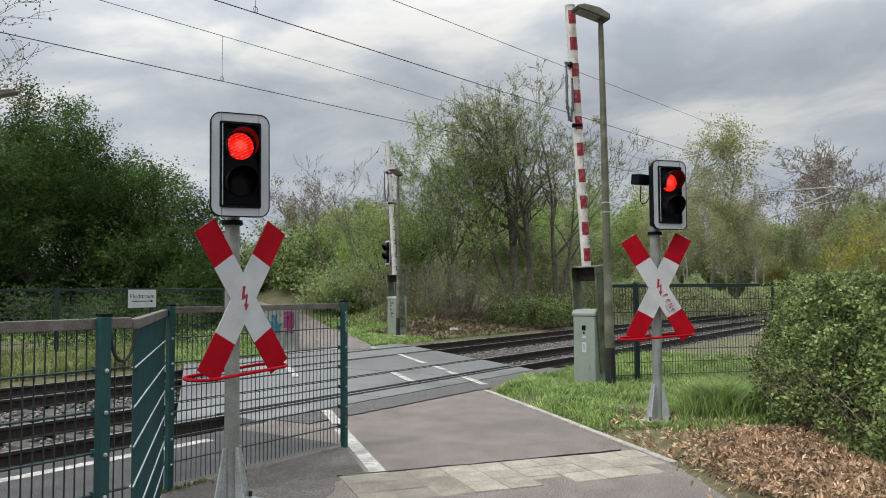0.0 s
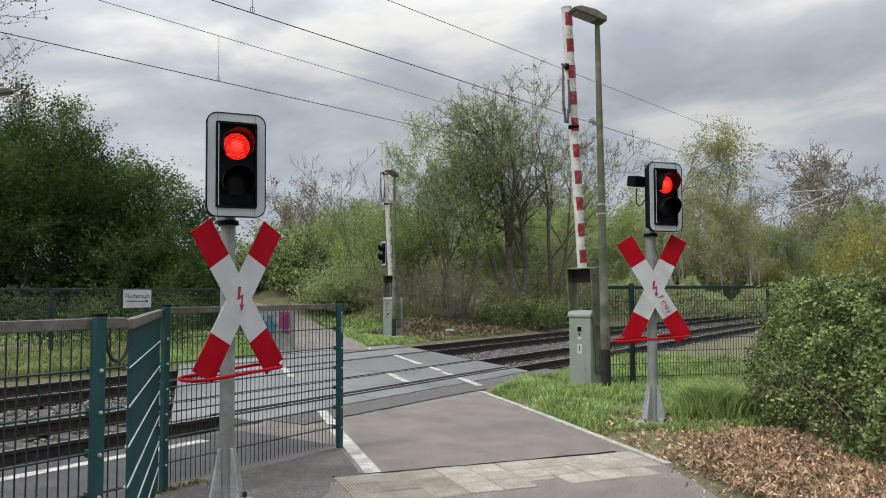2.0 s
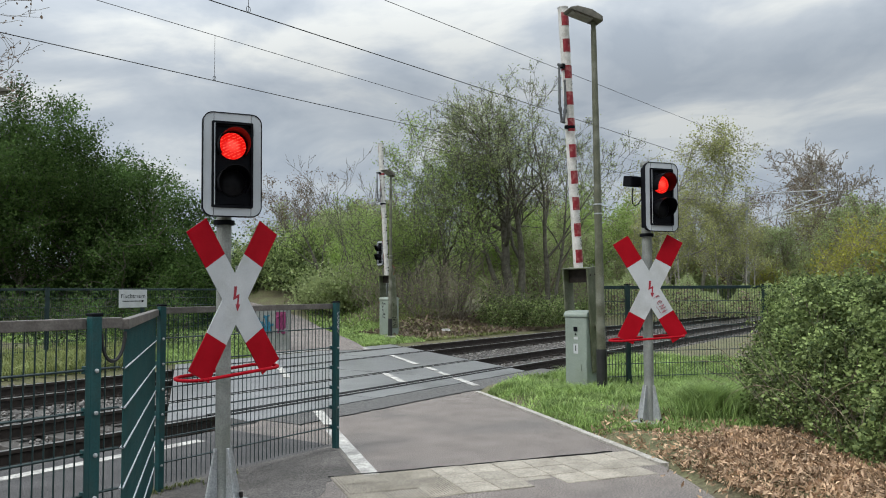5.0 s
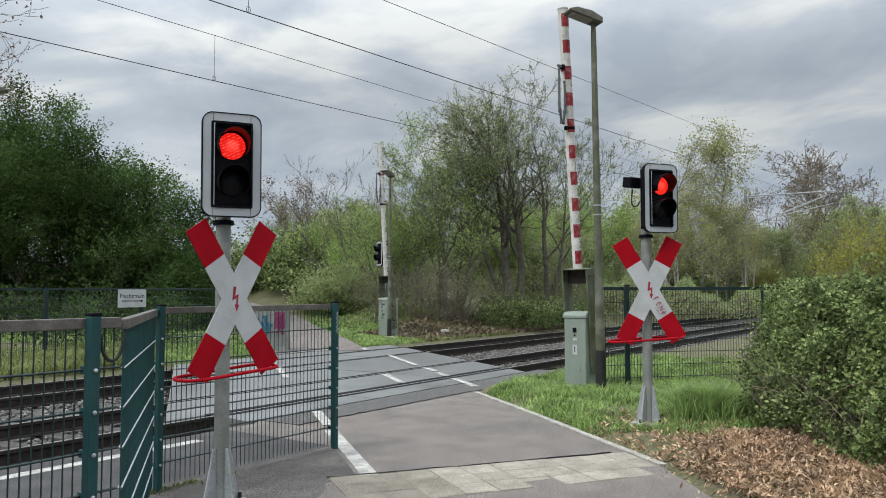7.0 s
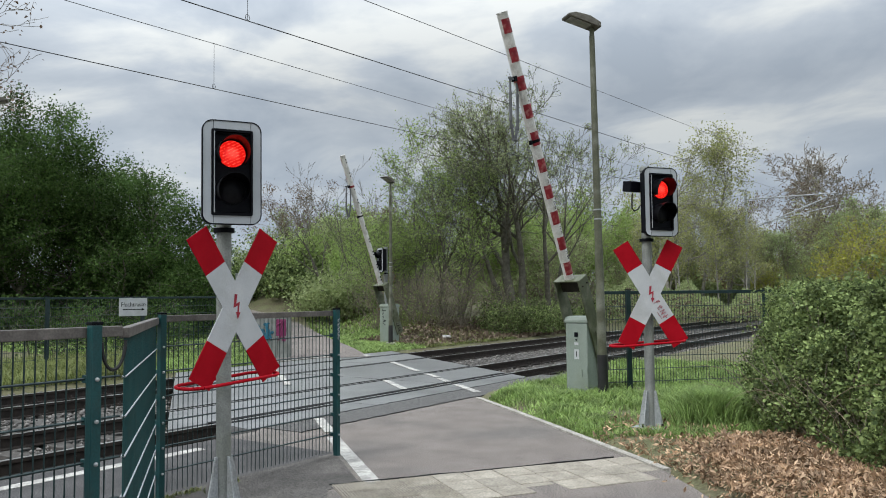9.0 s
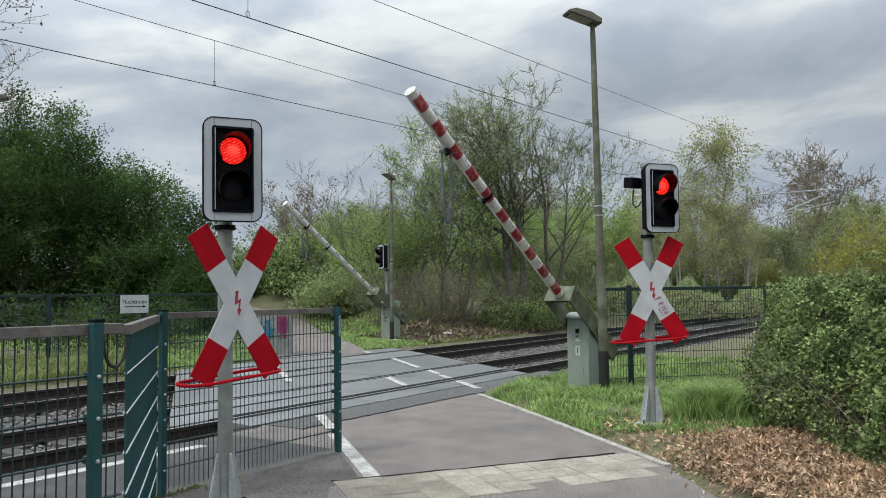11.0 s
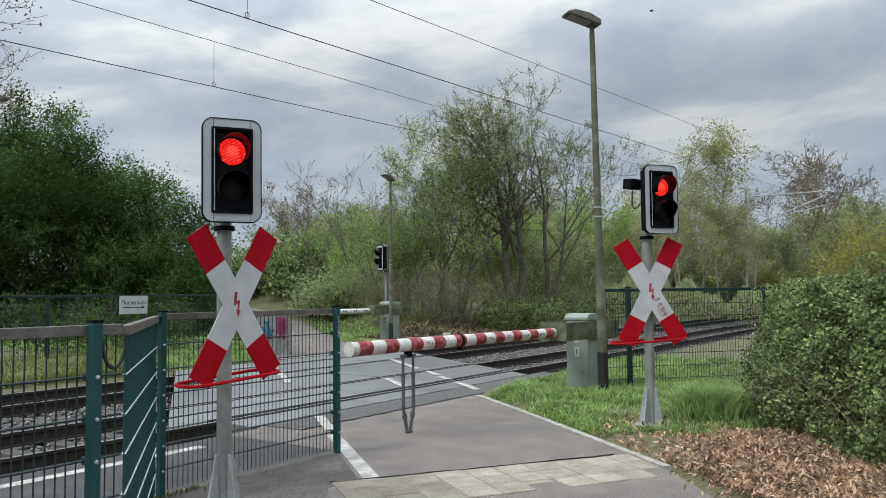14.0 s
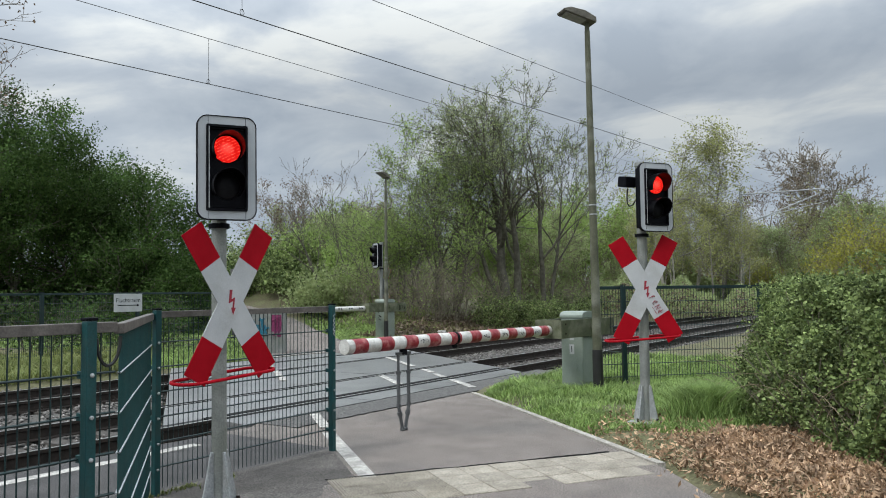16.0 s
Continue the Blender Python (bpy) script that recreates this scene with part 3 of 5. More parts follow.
def build_track(y0, y1, label):
    T = thing("railway_track", pose(0, 0, 0), label, "railway track", "tracks", "structure")
    sl = bpy.data.meshes.new("sleeper")
    bm = bmesh.new()
    add_prism(bm, [(-0.13, -0.36), (0.13, -0.36), (0.11, -0.172), (-0.11, -0.172)], -1.3, 1.3)
    bmesh.ops.recalc_face_normals(bm, faces=list(bm.faces))
    bm.to_mesh(sl)
    bm.free()
    sl.materials.append(M_SLEEPER)
    mid = (y0 + y1) / 2
    for y in (y0, y1):
        bm = add_prism(bmesh.new(), rail_profile(), -30, 120)
        r = part("rail", bm, M_RUST, T, "rust-brown steel rail", pose(0, y, 0, 0, 0, -90) @ pose(0, 0, 0))
        part("running_surface", box(-0.026, 0.026, -30, 120, -0.001, 0.002), M_RAILTOP, r, "polished bright rail head")
    for i in range(88):
        x = -6 + 0.62 * i
        if deck_left(mid) + 0.3 < x < deck_right(mid) - 0.3:
            continue
        mesh_part("sleeper", sl, T, m=pose(x + random.uniform(-0.02, 0.02), mid, 0))
    return T


def fastener_mesh():
    bm = bmesh.new()
    add_box(bm, -0.05, 0.05, -0.05, 0.05, -0.172, -0.14)
    add_tube(bm, (0, 0, -0.14), (0, 0, -0.1), 0.02, 0.018, 6)
    me = bpy.data.meshes.new("rail_clip")
    bm.to_mesh(me)
    bm.free()
    me.materials.append(M_RUST)
    return me


tracks = [build_track(RAILS[0], RAILS[1], "rusty railway track with concrete sleepers in ballast"), build_track(RAILS[2], RAILS[3], "rusty railway track with concrete sleepers in ballast")]
clip = fastener_mesh()
for T, ys in zip(tracks, (RAILS[:2], RAILS[2:])):
    mid = sum(ys) / 2
    for i in range(20, 58):
        x = -6 + 0.62 * i
        if deck_left(mid) + 0.3 < x < deck_right(mid) - 0.3 or i < 8:
            continue
        for y in ys:
            for s in (-0.12, 0.12):
                mesh_part("rail_clip", clip, T, m=pose(x, y + s, 0))


def build_ballast(seed, count):
    rng = np.random.default_rng(seed)
    octa = np.array([[1, 0, 0], [-1, 0, 0], [0, 1, 0], [0, -1, 0], [0, 0, 1], [0, 0, -1]], dtype=float)
    tri = np.array([[0, 2, 4], [2, 1, 4], [1, 3, 4], [3, 0, 4], [2, 0, 5], [1, 2, 5], [3, 1, 5], [0, 3, 5]])
    x = np.concatenate([rng.uniform(-4, 12, count // 3), 12 + 34 * rng.uniform(0, 1, count - count // 3) ** 1.5])
    y = rng.uniform(6.95, 15.0, count)
    ok = (x < np.where(y < 8.1, 6.35, deck_left(y) - 0.05)) & ((y > 7.25) | (x > 8)) | (x > deck_right(y) + 0.05)
    for r in RAILS:
        ok &= np.abs(y - r) > 0.09
    x, y = x[ok], y[ok]
    n = len(x)
    in_track = (np.abs(y - 8.83) < 1.2) | (np.abs(y - 12.83) < 1.2)
    z = np.where(in_track, -0.2, -0.15) + rng.uniform(-0.03, 0.02, n)
    z = np.where(y < 7.3, -0.1, z)
    s = rng.uniform(0.018, 0.042, n)
    V = octa[None] * s[:, None, None] * rng.uniform(0.6, 1.3, (n, 6, 1)) * np.array([1.2, 1, 0.8])
    a = rng.uniform(0, 6.28, n)
    ca, sa = np.cos(a)[:, None], np.sin(a)[:, None]
    V = np.stack([V[..., 0] * ca - V[..., 1] * sa, V[..., 0] * sa + V[..., 1] * ca, V[..., 2]], axis=2) + np.stack([x, y, z], axis=1)[:, None, :]
    F = (tri[None] + (np.arange(n) * 6)[:, None, None]).reshape(-1, 3)
    tagged(new("ballast", np_mesh("ballast", V.reshape(-1, 3), F, M_BALLAST)), "loose grey-brown ballast stones between the rails", "ballast", kind="stuff")


def ballast_bed():
    gx = np.concatenate([np.arange(-8, 46, 0.25), np.array([60, 90, 150, 300])])
    gy = np.arange(6.9, 15.4, 0.2)
    X, Y = np.meshgrid(gx, gy, indexing="ij")
    in_track = np.exp(-((np.abs(Y - 10.83) - 2.0) / 1.1) ** 4)
    Z = -0.17 - 0.06 * in_track - 0.25 * np.clip((6.98 - Y) / 0.1, 0, 1) - 0.1 * np.clip((Y - 15.0) / 0.4, 0, 1)
    Z = np.where((X < deck_right(Y) + 0.2) & (X > deck_left(Y) - 0.1), -0.3, Z)
    Z = np.where((X < 9) & (Y < 7.22), -0.3, Z)
    nx, ny = X.shape
    i, j = np.meshgrid(np.arange(nx - 1), np.arange(ny - 1), indexing="ij")
    k = (i * ny + j).ravel()
    me = np_mesh("track_bed", np.stack([X.ravel(), Y.ravel(), Z.ravel()], axis=1), np.stack([k, k + ny, k + ny + 1, k + 1], axis=1), M_BED, True)
    tagged(new("track_bed", me), "dark gravel bed under the tracks", "track bed", kind="structure")


ballast_bed()
build_ballast(3, 42000)


def build_deck():
    D = thing("crossing_deck", None, "smooth grey crossing panels level with the rails", "level crossing", kind="structure")
    rng = random.Random(5)
    for y0, y1, ln in ((7.34, 8.035, 2.4), (8.21, 9.49, 2.4), (9.64, 12.02, 3.6), (12.18, 13.48, 2.4), (13.63, 14.6, 2.4)):
        l0, l1, r0, r1 = deck_left(y0), deck_left(y1), deck_right(y0), deck_right(y1)
        if y0 < 8:
            l0, l1 = 6.45, 6.55
        n = max(2, round((r0 - l0) / ln))
        for i in range(n):
            def at(f, a, b):
                return a + (b - a) * f
            g = 0.006
            # inner joints run square to the rails, the outer ends follow the path
            xs0 = [l0 if i == 0 else at(i / n, (l0 + l1) / 2, (r0 + r1) / 2) + g, r0 if i == n - 1 else at((i + 1) / n, (l0 + l1) / 2, (r0 + r1) / 2) - g]
            xs1 = [l1 if i == 0 else xs0[0], r1 if i == n - 1 else xs0[1]]
            z = rng.uniform(-0.004, 0.004)
            bm = slab([(xs0[0], y0), (xs0[1], y0), (xs1[1], y1), (xs1[0], y1)], -0.2, z)
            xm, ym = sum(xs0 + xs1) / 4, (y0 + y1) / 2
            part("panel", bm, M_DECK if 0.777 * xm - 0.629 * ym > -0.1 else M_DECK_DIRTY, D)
    for i, y in enumerate(RAILS):
        x0, x1 = deck_left(y) if i else 6.5, deck_right(y)
        near_w, far_w = (0.1, 0.13) if i == 0 else (0.035, 0.06)
        part("rubber_strip", box(x0, x1, y - 0.042 - near_w, y - 0.042, -0.1, 0.007), M_RUBBER, D, "black rubber strip beside the rail")
        part("rubber_strip", box(x0, x1, y + 0.042, y + 0.042 + far_w, -0.1, 0.007), M_RUBBER, D, "black rubber strip beside the rail")
    return D


build_deck()


# ---- paving tiles ----
def build_tiles():
    P = thing("tile_strip", None, "pale concrete paving tiles with a ribbed tactile end", "pavement", kind="structure")
    o, e1, e2 = Vector((4.88, 4.56, 0)), Vector((0.822, -0.569, 0)), Vector((-0.569, -0.822, 0))
    plain = bpy.data.meshes.new("tile")
    bm = box(0.003, 0.293, 0.004, 0.296, -0.08, 0.008)
    bmesh.ops.bevel(bm, geom=[e for e in bm.edges if all(v.co.z > 0 for v in e.verts)], offset=0.005, segments=1, affect="EDGES")
    bm.to_mesh(plain)
    bm.free()
    plain.materials.append(M_TILE)
    ribbed = bpy.data.meshes.new("ribbed_tile")
    bm = box(0.003, 0.293, 0.004, 0.296, -0.08, 0.002)
    for i in range(12):
        x = 0.014 + 0.0243 * i
        add_box(bm, x - 0.006, x + 0.006, 0.006, 0.294, 0.0025, 0.009)
    bm.to_mesh(ribbed)
    bm.free()
    ribbed.materials.append(M_TILE)
    rng = random.Random(2)
    turn = Matrix(((e1.x, -e2.x, 0, 0), (e1.y, -e2.y, 0, 0), (0, 0, 1, 0), (0, 0, 0, 1)))
    for i in range(10):
        for j in range(3):
            if (i == 5 and j == 2) or (i == 9 and j == 2):
                continue
            p = o + e1 * 0.298 * i + e2 * 0.3 * (j + 1)
            m = Matrix.Translation(p + Vector((0, 0, rng.uniform(-0.003, 0.004)))) @ turn @ pose(0, 0, 0, rng.uniform(-0.4, 0.4), rng.uniform(-0.4, 0.4), rng.uniform(-0.5, 0.5))
            mesh_part("ribbed_tile" if i < 3 else "tile", ribbed if i < 3 else plain, P, m=m)
    p = o + e1 * 0.298 * 5 + e2 * 0.79
    mesh_part("broken_tile", plain, P, "sunken broken tile", Matrix.Translation(p + Vector((0, 0, -0.006))) @ turn @ pose(0, 0.1, 0) @ Matrix.Diagonal((0.95, 0.55, 1, 1)))


build_tiles()


# ---- fences ----
def build_fence(p, q, height, posts, label, rail=True, step=0.05, post_w=0.06, near=False, z=0.0, rods=0.0044, first=0.04, group="fences", wire=None):
    """A double-bar mesh fence from p to q with posts at the given distances."""
    p, q = Vector((*p, 0)), Vector((*q, 0))
    d = q - p
    ln = d.length
    T = thing("mesh_fence", Matrix.Translation((p.x, p.y, z)) @ pose(0, 0, 0, 0, 0, math.degrees(math.atan2(d.y, d.x))), label, "fence", group)
    n = int(ln / step)
    x = (np.arange(n + 1) + 0.5) * ln / (n + 1)
    P0 = np.stack([x, np.zeros_like(x), np.full_like(x, first)], axis=1)
    P1 = P0.copy()
    P1[:, 2] = height - 0.02
    rows = np.arange(height - 0.25, 0.05, -0.2)
    h0 = np.array([[0, s, r] for r in rows for s in (-0.007, 0.007)])
    h1 = h0.copy()
    h1[:, 0] = ln
    A0, A1 = np.concatenate([P0, h0]), np.concatenate([P1, h1])
    R = np.concatenate([np.full(len(P0), rods), np.full(len(h0), rods * 1.25)])
    if wire:
        # the level wires get a pale grey in place of the sky's reflection
        for w in range(len(h0)):
            r1 = R[len(P0) + w:len(P0) + w + 1]
            mesh_part("cross_wire", np_mesh("cross_wire", *tubes_np(h0[w:w + 1], h1[w:w + 1], r1, r1, 4), M_FRAME), T, "horizontal wire in pale grey, sky sheen put into its colour")
        A0, A1, R = P0, P1, R[:len(P0)]
    mesh_part("wire_mesh", np_mesh("wire_mesh", *tubes_np(A0, A1, R, R, 4), wire or M_WIRE), T)
    if rail:
        part("top_rail", box(0, ln, -0.024, 0.024, height - 0.052, height), M_TOPRAIL if near else M_WIRE, T, "weathered top rail", bevel=0.004)
    for s in posts:
        o = part("post", box(s - post_w / 2, s + post_w / 2, -0.03 - post_w, -0.03, -0.1, height + 0.01), M_GREEN if near else M_WIRE, T, bevel=0.006)
        cap = part("post_cap", box(s - post_w / 2 - 0.003, s + post_w / 2 + 0.003, -0.033 - post_w, -0.027, height + 0.011, height + 0.026), M_BLACK, o, bevel=0.004)
        for r in rows:
            part("clamp", box(s - 0.02, s + 0.02, -0.029, 0.014, r - 0.018, r + 0.018), M_GREEN, o)
            if near:
                b = bmesh.new()
                bmesh.ops.create_uvsphere(b, u_segments=8, v_segments=6, radius=0.011, matrix=Matrix.Translation((s, -0.033 - post_w, r)))
                part("bolt", b, M_GALV, o, "bright round bolt head")
    return T


build_fence((-7.0, 3.56), (2.27, 3.56), 1.455, (9.1, 6.6, 4.1, 1.6), "dark green mesh fence with a grey top rail", near=True, post_w=0.052)
build_fence((2.30, 3.57), (3.77, 5.42), 1.445, (), "dark green mesh fence panel between two fence lines", near=True, wire=M_GREEN)
end_panel = build_fence((3.83, 5.44), (5.88, 5.44), 1.46, (-0.03, 2.02), "dark green mesh fence panel beside the path", near=True, post_w=0.052)
build_fence((-6.0, 17.9), (15.6, 17.9), 1.72, [0.5 + 2.5 * i for i in range(9)], "tall dark mesh fence beyond the tracks", post_w=0.08, z=-0.02, rods=0.004)
build_fence((11.55, 4.92), (18.5, -1.4), 1.56, (0.42, 2.92, 5.4), "dark green mesh fence overgrown with brambles", z=0.1, post_w=0.07)

part("paint_scrawl", add_line(bmesh.new(), [(2.02 + 0.014 * (-1) ** k, -0.084, 1.16 + 0.022 * k) for k in range(11)], 0.003, 4), M_WHITE, end_panel, "white paint scrawl on the post")


def cable_loop():
    bm = bmesh.new()
    pts = []
    for i in range(15):
        a = math.pi * i / 14
        pts.append((2.13 + 0.12 * (1 - math.cos(a)) / 2 * 1.15, 3.49 + 0.02 * i / 14, 1.38 - 0.14 * math.sin(a) + 0.005 * i / 14))
    add_line(bm, pts, 0.009, 6)
    tagged(part("cable", bm, M_CABLE), "black cable loop hanging from the fence post", "cable")


cable_loop()


def flat_text(body, size, mat, m, parent=None, name="lettering", shear=0.0):
    cu = bpy.data.curves.new(name, "FONT")
    cu.body, cu.size, cu.align_x, cu.align_y, cu.extrude, cu.shear = body, size, "CENTER", "CENTER", 0.0008, shear
    ob = bpy.data.objects.new(name, cu)
    me = bpy.data.meshes.new_from_object(ob)
    bpy.data.objects.remove(ob)
    me.materials.append(mat)
    return mesh_part(name, me, parent, m=m)


def refuge_sign():
    S = thing("refuge_sign", pose(11.69, 17.78, 1.44), "white sign plate with black writing and an arrow on the fence", "sign")
    part("plate", box(-0.4, 0.4, -0.012, 0.0, -0.23, 0.23), M_WHITE, S, bevel=0.004)
    flat_text("Fluchtraum", 0.155, M_BLACK, pose(0.0, -0.0145, 0.06, 90, 0, 0), S)
    bm = box(-0.3, 0.24, -0.016, -0.0125, -0.075, -0.055)
    add_prism(bm, [(0.241, -0.1), (0.33, -0.065), (0.241, -0.03)], -0.016, -0.0125)
    part("arrow", bm, M_BLACK, S, "thin black arrow")


refuge_sign()


# ---- signals ----
def build_signal(name, m, head_turn, cross_turn, tilt, label, lit=True, sensor=False, tag=False, shift=0.0, half=28.0, drop=0.0, aside=0.05, hoop=1.0):
    T = thing(name, m, label, "crossing signal", "crossing signals")
    part("pole", tube((0, 0, -0.05), (0, 0, 2.90), 0.055, 0.055, 20), M_POLE, T)
    part("pole_cap", tube((0, 0, 2.901), (0, 0, 2.94), 0.066, 0.06, 20), M_POLE, T)
    part("base_plate", box(-0.165, 0.165, -0.165, 0.165, 0.0, 0.025), M_GALV, T, bevel=0.004)
    for a in (25, 115, 205, 295):
        bm = add_prism(bmesh.new(), [(0.05, 0.026), (0.15, 0.026), (0.147, 0.07), (0.075, 0.42), (0.05, 0.42)], -0.009, 0.009)
        part("base_fin", bm, M_GALV, T, "galvanised steel fin with chipped paint", pose(0, 0, 0, 0, 0, a + head_turn), bevel=0.004)
    for a in (-15, 75, 165, 255):
        part("anchor_bolt", tube((0.15 * math.cos(radians(a)), 0.15 * math.sin(radians(a)), 0.025), (0.15 * math.cos(radians(a)), 0.15 * math.sin(radians(a)), 0.065), 0.014, 0.014, 6), M_RUST, T)
    part("clamp", tube((0, 0, 2.09), (0, 0, 2.125), 0.078, 0.078, 20), M_BLACK, T)
    # light head
    H = part("signal_head", box(-0.165, 0.165, 0.012, 0.13, -0.34, 0.34), M_BLACK, T, "black two-lamp head in a light grey border", pose(0, 0, 2.52, 0, 0, head_turn) @ pose(aside, -0.2, 0), bevel=0.012)
    part("backing", add_prism(bmesh.new(), rounded(0.4, 0.74, 0.06), -0.012, 0.01), M_BLACK, H)
    part("border", add_ring(bmesh.new(), rounded(0.416, 0.757, 0.07), rounded(0.3, 0.64, 0.012), -0.03, -0.014), M_FRAME, H, "light grey border")
    part("border_rim", add_ring(bmesh.new(), rounded(0.43, 0.771, 0.076), rounded(0.417, 0.758, 0.0705), -0.034, 0.012), M_BLACK, H)
    part("inner_rim", add_ring(bmesh.new(), rounded(0.297, 0.635, 0.012), rounded(0.268, 0.6, 0.01), -0.045, -0.0125), M_BLACK, H)
    for x in (-0.135, 0.135):
        for s in (-1, 1):
            part("border_joint", box(x - 0.0015, x + 0.0015, -0.0312, -0.0295, s * 0.322, s * 0.377), M_BLACK, H)
    part("bright_edge", box(-0.133, -0.127, -0.046, -0.0125, -0.3, 0.3), M_FRAME, H)
    for z in (-0.29, 0.29):
        part("bright_edge", box(-0.12, 0.12, -0.03, -0.0125, z - 0.004, z + 0.004), M_BLACK, H)
    for z, mat, nm in ((0.14, M_LENS if lit else M_DARKLENS, "red_lens"), (-0.135, M_DARKLENS, "dark_lens")):
        bm = bmesh.new()
        bmesh.ops.create_uvsphere(bm, u_segments=32, v_segments=12, radius=0.1, matrix=Matrix.Diagonal((1, 0.3, 1, 1)))
        part(nm, bm, mat, H, "lit red lamp lens" if z > 0 and lit else "unlit dark lamp lens", pose(0, -0.018, z))
        # hood: three quarters of a tube, longer above than below
        bm = bmesh.new()
        k, ro, ri = 30, 0.116, 0.11
        loops = []
        for i in range(k + 1):
            a = radians(-38 + 256 * i / k)
            deep = -0.05 - 0.15 * max(0.0, 0.5 + 0.5 * math.sin(a)) ** 0.6
            loops.append([bm.verts.new((r * math.cos(a), y, z + r * math.sin(a))) for r, y in ((ro, -0.0125), (ro, deep), (ri, deep), (ri, -0.0125))])
        for u, v in zip(loops, loops[1:]):
            for j in range(3):
                bm.faces.new((u[j], u[j + 1], v[j + 1], v[j]))
        part("hood", bm, M_HOOD, H, "black lamp hood")
    if sensor:
        B = part("sensor_box", box(-0.08, 0.08, -0.065, 0.065, -0.06, 0.06), M_BLACK, T, "black sensor box on a bracket", pose(0, 0, 2.71, 0, 0, head_turn) @ pose(-0.19, -0.02, 0, 8, 0, 12), bevel=0.012)
        part("bracket", box(0.081, 0.15, -0.02, 0.02, -0.02, 0.02), M_BLACK, B)
        bm = add_line(bmesh.new(), [(0.02, 0, -0.071), (0.02, 0, -0.16), (0.03, 0, -0.24), (0.07, 0, -0.27), (0.12, 0, -0.25), (0.155, 0, -0.2)], 0.008, 6)
        part("cable", bm, M_CABLE, B)
    # cross
    a, w, hl, wl = radians(half), 0.2, 0.64, 0.335
    sa, ca = math.sin(a), math.cos(a)

    pts = []
    d = [(sa, ca), (sa, -ca), (-sa, -ca), (-sa, ca)]
    notches = [(w / (2 * ca), 0), (0, -w / (2 * sa)), (-w / (2 * ca), 0), (0, w / (2 * sa))]
    # clockwise from the upper right arm
    for (dx, dz), nt in zip(d, notches):
        nx, nz = dz, -dx
        pts += [(dx * wl - nx * w / 2, dz * wl - nz * w / 2), (dx * wl + nx * w / 2, dz * wl + nz * w / 2), nt]
    C = part("cross", add_prism(bmesh.new(), pts, -0.006, 0.0), M_WHITE, T, "white cross with red ends and a lightning arrow", pose(0, 0, 1.53 - drop, 0, 0, cross_turn) @ pose(shift, -0.095, 0, 0, tilt, 0))
    for dx, dz in d:
        nx, nz = dz, -dx
        q = [(dx * r + nx * o, dz * r + nz * o) for r, o in ((wl + 0.001, -w / 2), (hl, -w / 2), (hl, w / 2), (wl + 0.001, w / 2))]
        part("red_end", add_prism(bmesh.new(), q, -0.006, 0.0), M_RED, C, "red reflective end")
    for q in [pts] + [[(dx * r + dz * o, dz * r - dx * o) for r, o in ((wl + 0.001, -w / 2), (hl, -w / 2), (hl, w / 2), (wl + 0.001, w / 2))] for dx, dz in d]:
        part("back_sheet", add_prism(bmesh.new(), q, 0.0005, 0.003), M_LAMPPOST, C, "bare grey back of the cross")
    bolt = [(-0.012, 0.13), (0.022, 0.13), (0.004, 0.03), (0.05, 0.05), (0.036, -0.06), (0.058, -0.06), (0.022, -0.13), (-0.002, -0.055), (0.018, -0.058), (0.026, 0.012), (-0.03, -0.012)]
    part("lightning_arrow", add_prism(bmesh.new(), [(0.72 * x, 0.72 * z) for x, z in bolt], -0.009, -0.0065), M_DARKRED, C, "dark red lightning arrow")
    for x in (-0.05, 0.05):
        part("mounting_strap", box(x - 0.012, x + 0.012, 0.001, 0.04, -0.25, 0.25), M_GALV, C)
    # guard hoop round the lower ends
    bm = bmesh.new()
    loop = [(0.3 * sx + 0.12 * math.cos(radians(b)), 0.15 * math.sin(radians(b))) for sx, arc in ((1, range(-90, 91, 15)), (-1, range(90, 271, 15))) for b in arc]
    pp = [(x, y, 0.0) for x, y in loop]
    add_line(bm, pp + pp[:1], 0.0125, 8)
    part("guard_hoop", bm, M_RED, T, "red steel guard hoop", pose(0, 0, 0.985 - drop, 0, 0, cross_turn) @ pose(shift - 0.04, -0.075, 0, hoop, tilt * 2.0, 0))
    if tag:
        u, v = Vector((0.49, 0, -0.87)), Vector((0.87, 0, 0.49))
        o = Vector((0.06, -0.0095, -0.085))
        glyphs = (((0, -1), (0, 1), (0.5, 1), (0, 0.1), (0.5, 0)), ((0.1, 0), (0.8, 0.2), (0.5, 0.9), (0, 0.2), (0.3, -0.9), (0.9, -0.7)), ((0, -1), (0.1, 0.9), (0.8, -0.9), (0.9, 1)), ((0.4, 1), (0.4, -1), (0, 0), (1, 0.1)))
        for i, g in enumerate(glyphs):
            pl = [o + u * (0.058 * i + 0.042 * a) + v * (0.034 * b) for a, b in g]
            part("paint_scrawl", add_line(bmesh.new(), pl, 0.0026, 4), M_DARKRED, C, "red paint scrawl")
        part("paint_scrawl", add_line(bmesh.new(), [o - v * 0.055 + u * 0.1, o - v * 0.05 + u * 0.2], 0.0024, 4), M_DARKRED, C, "red paint scrawl")
    return T


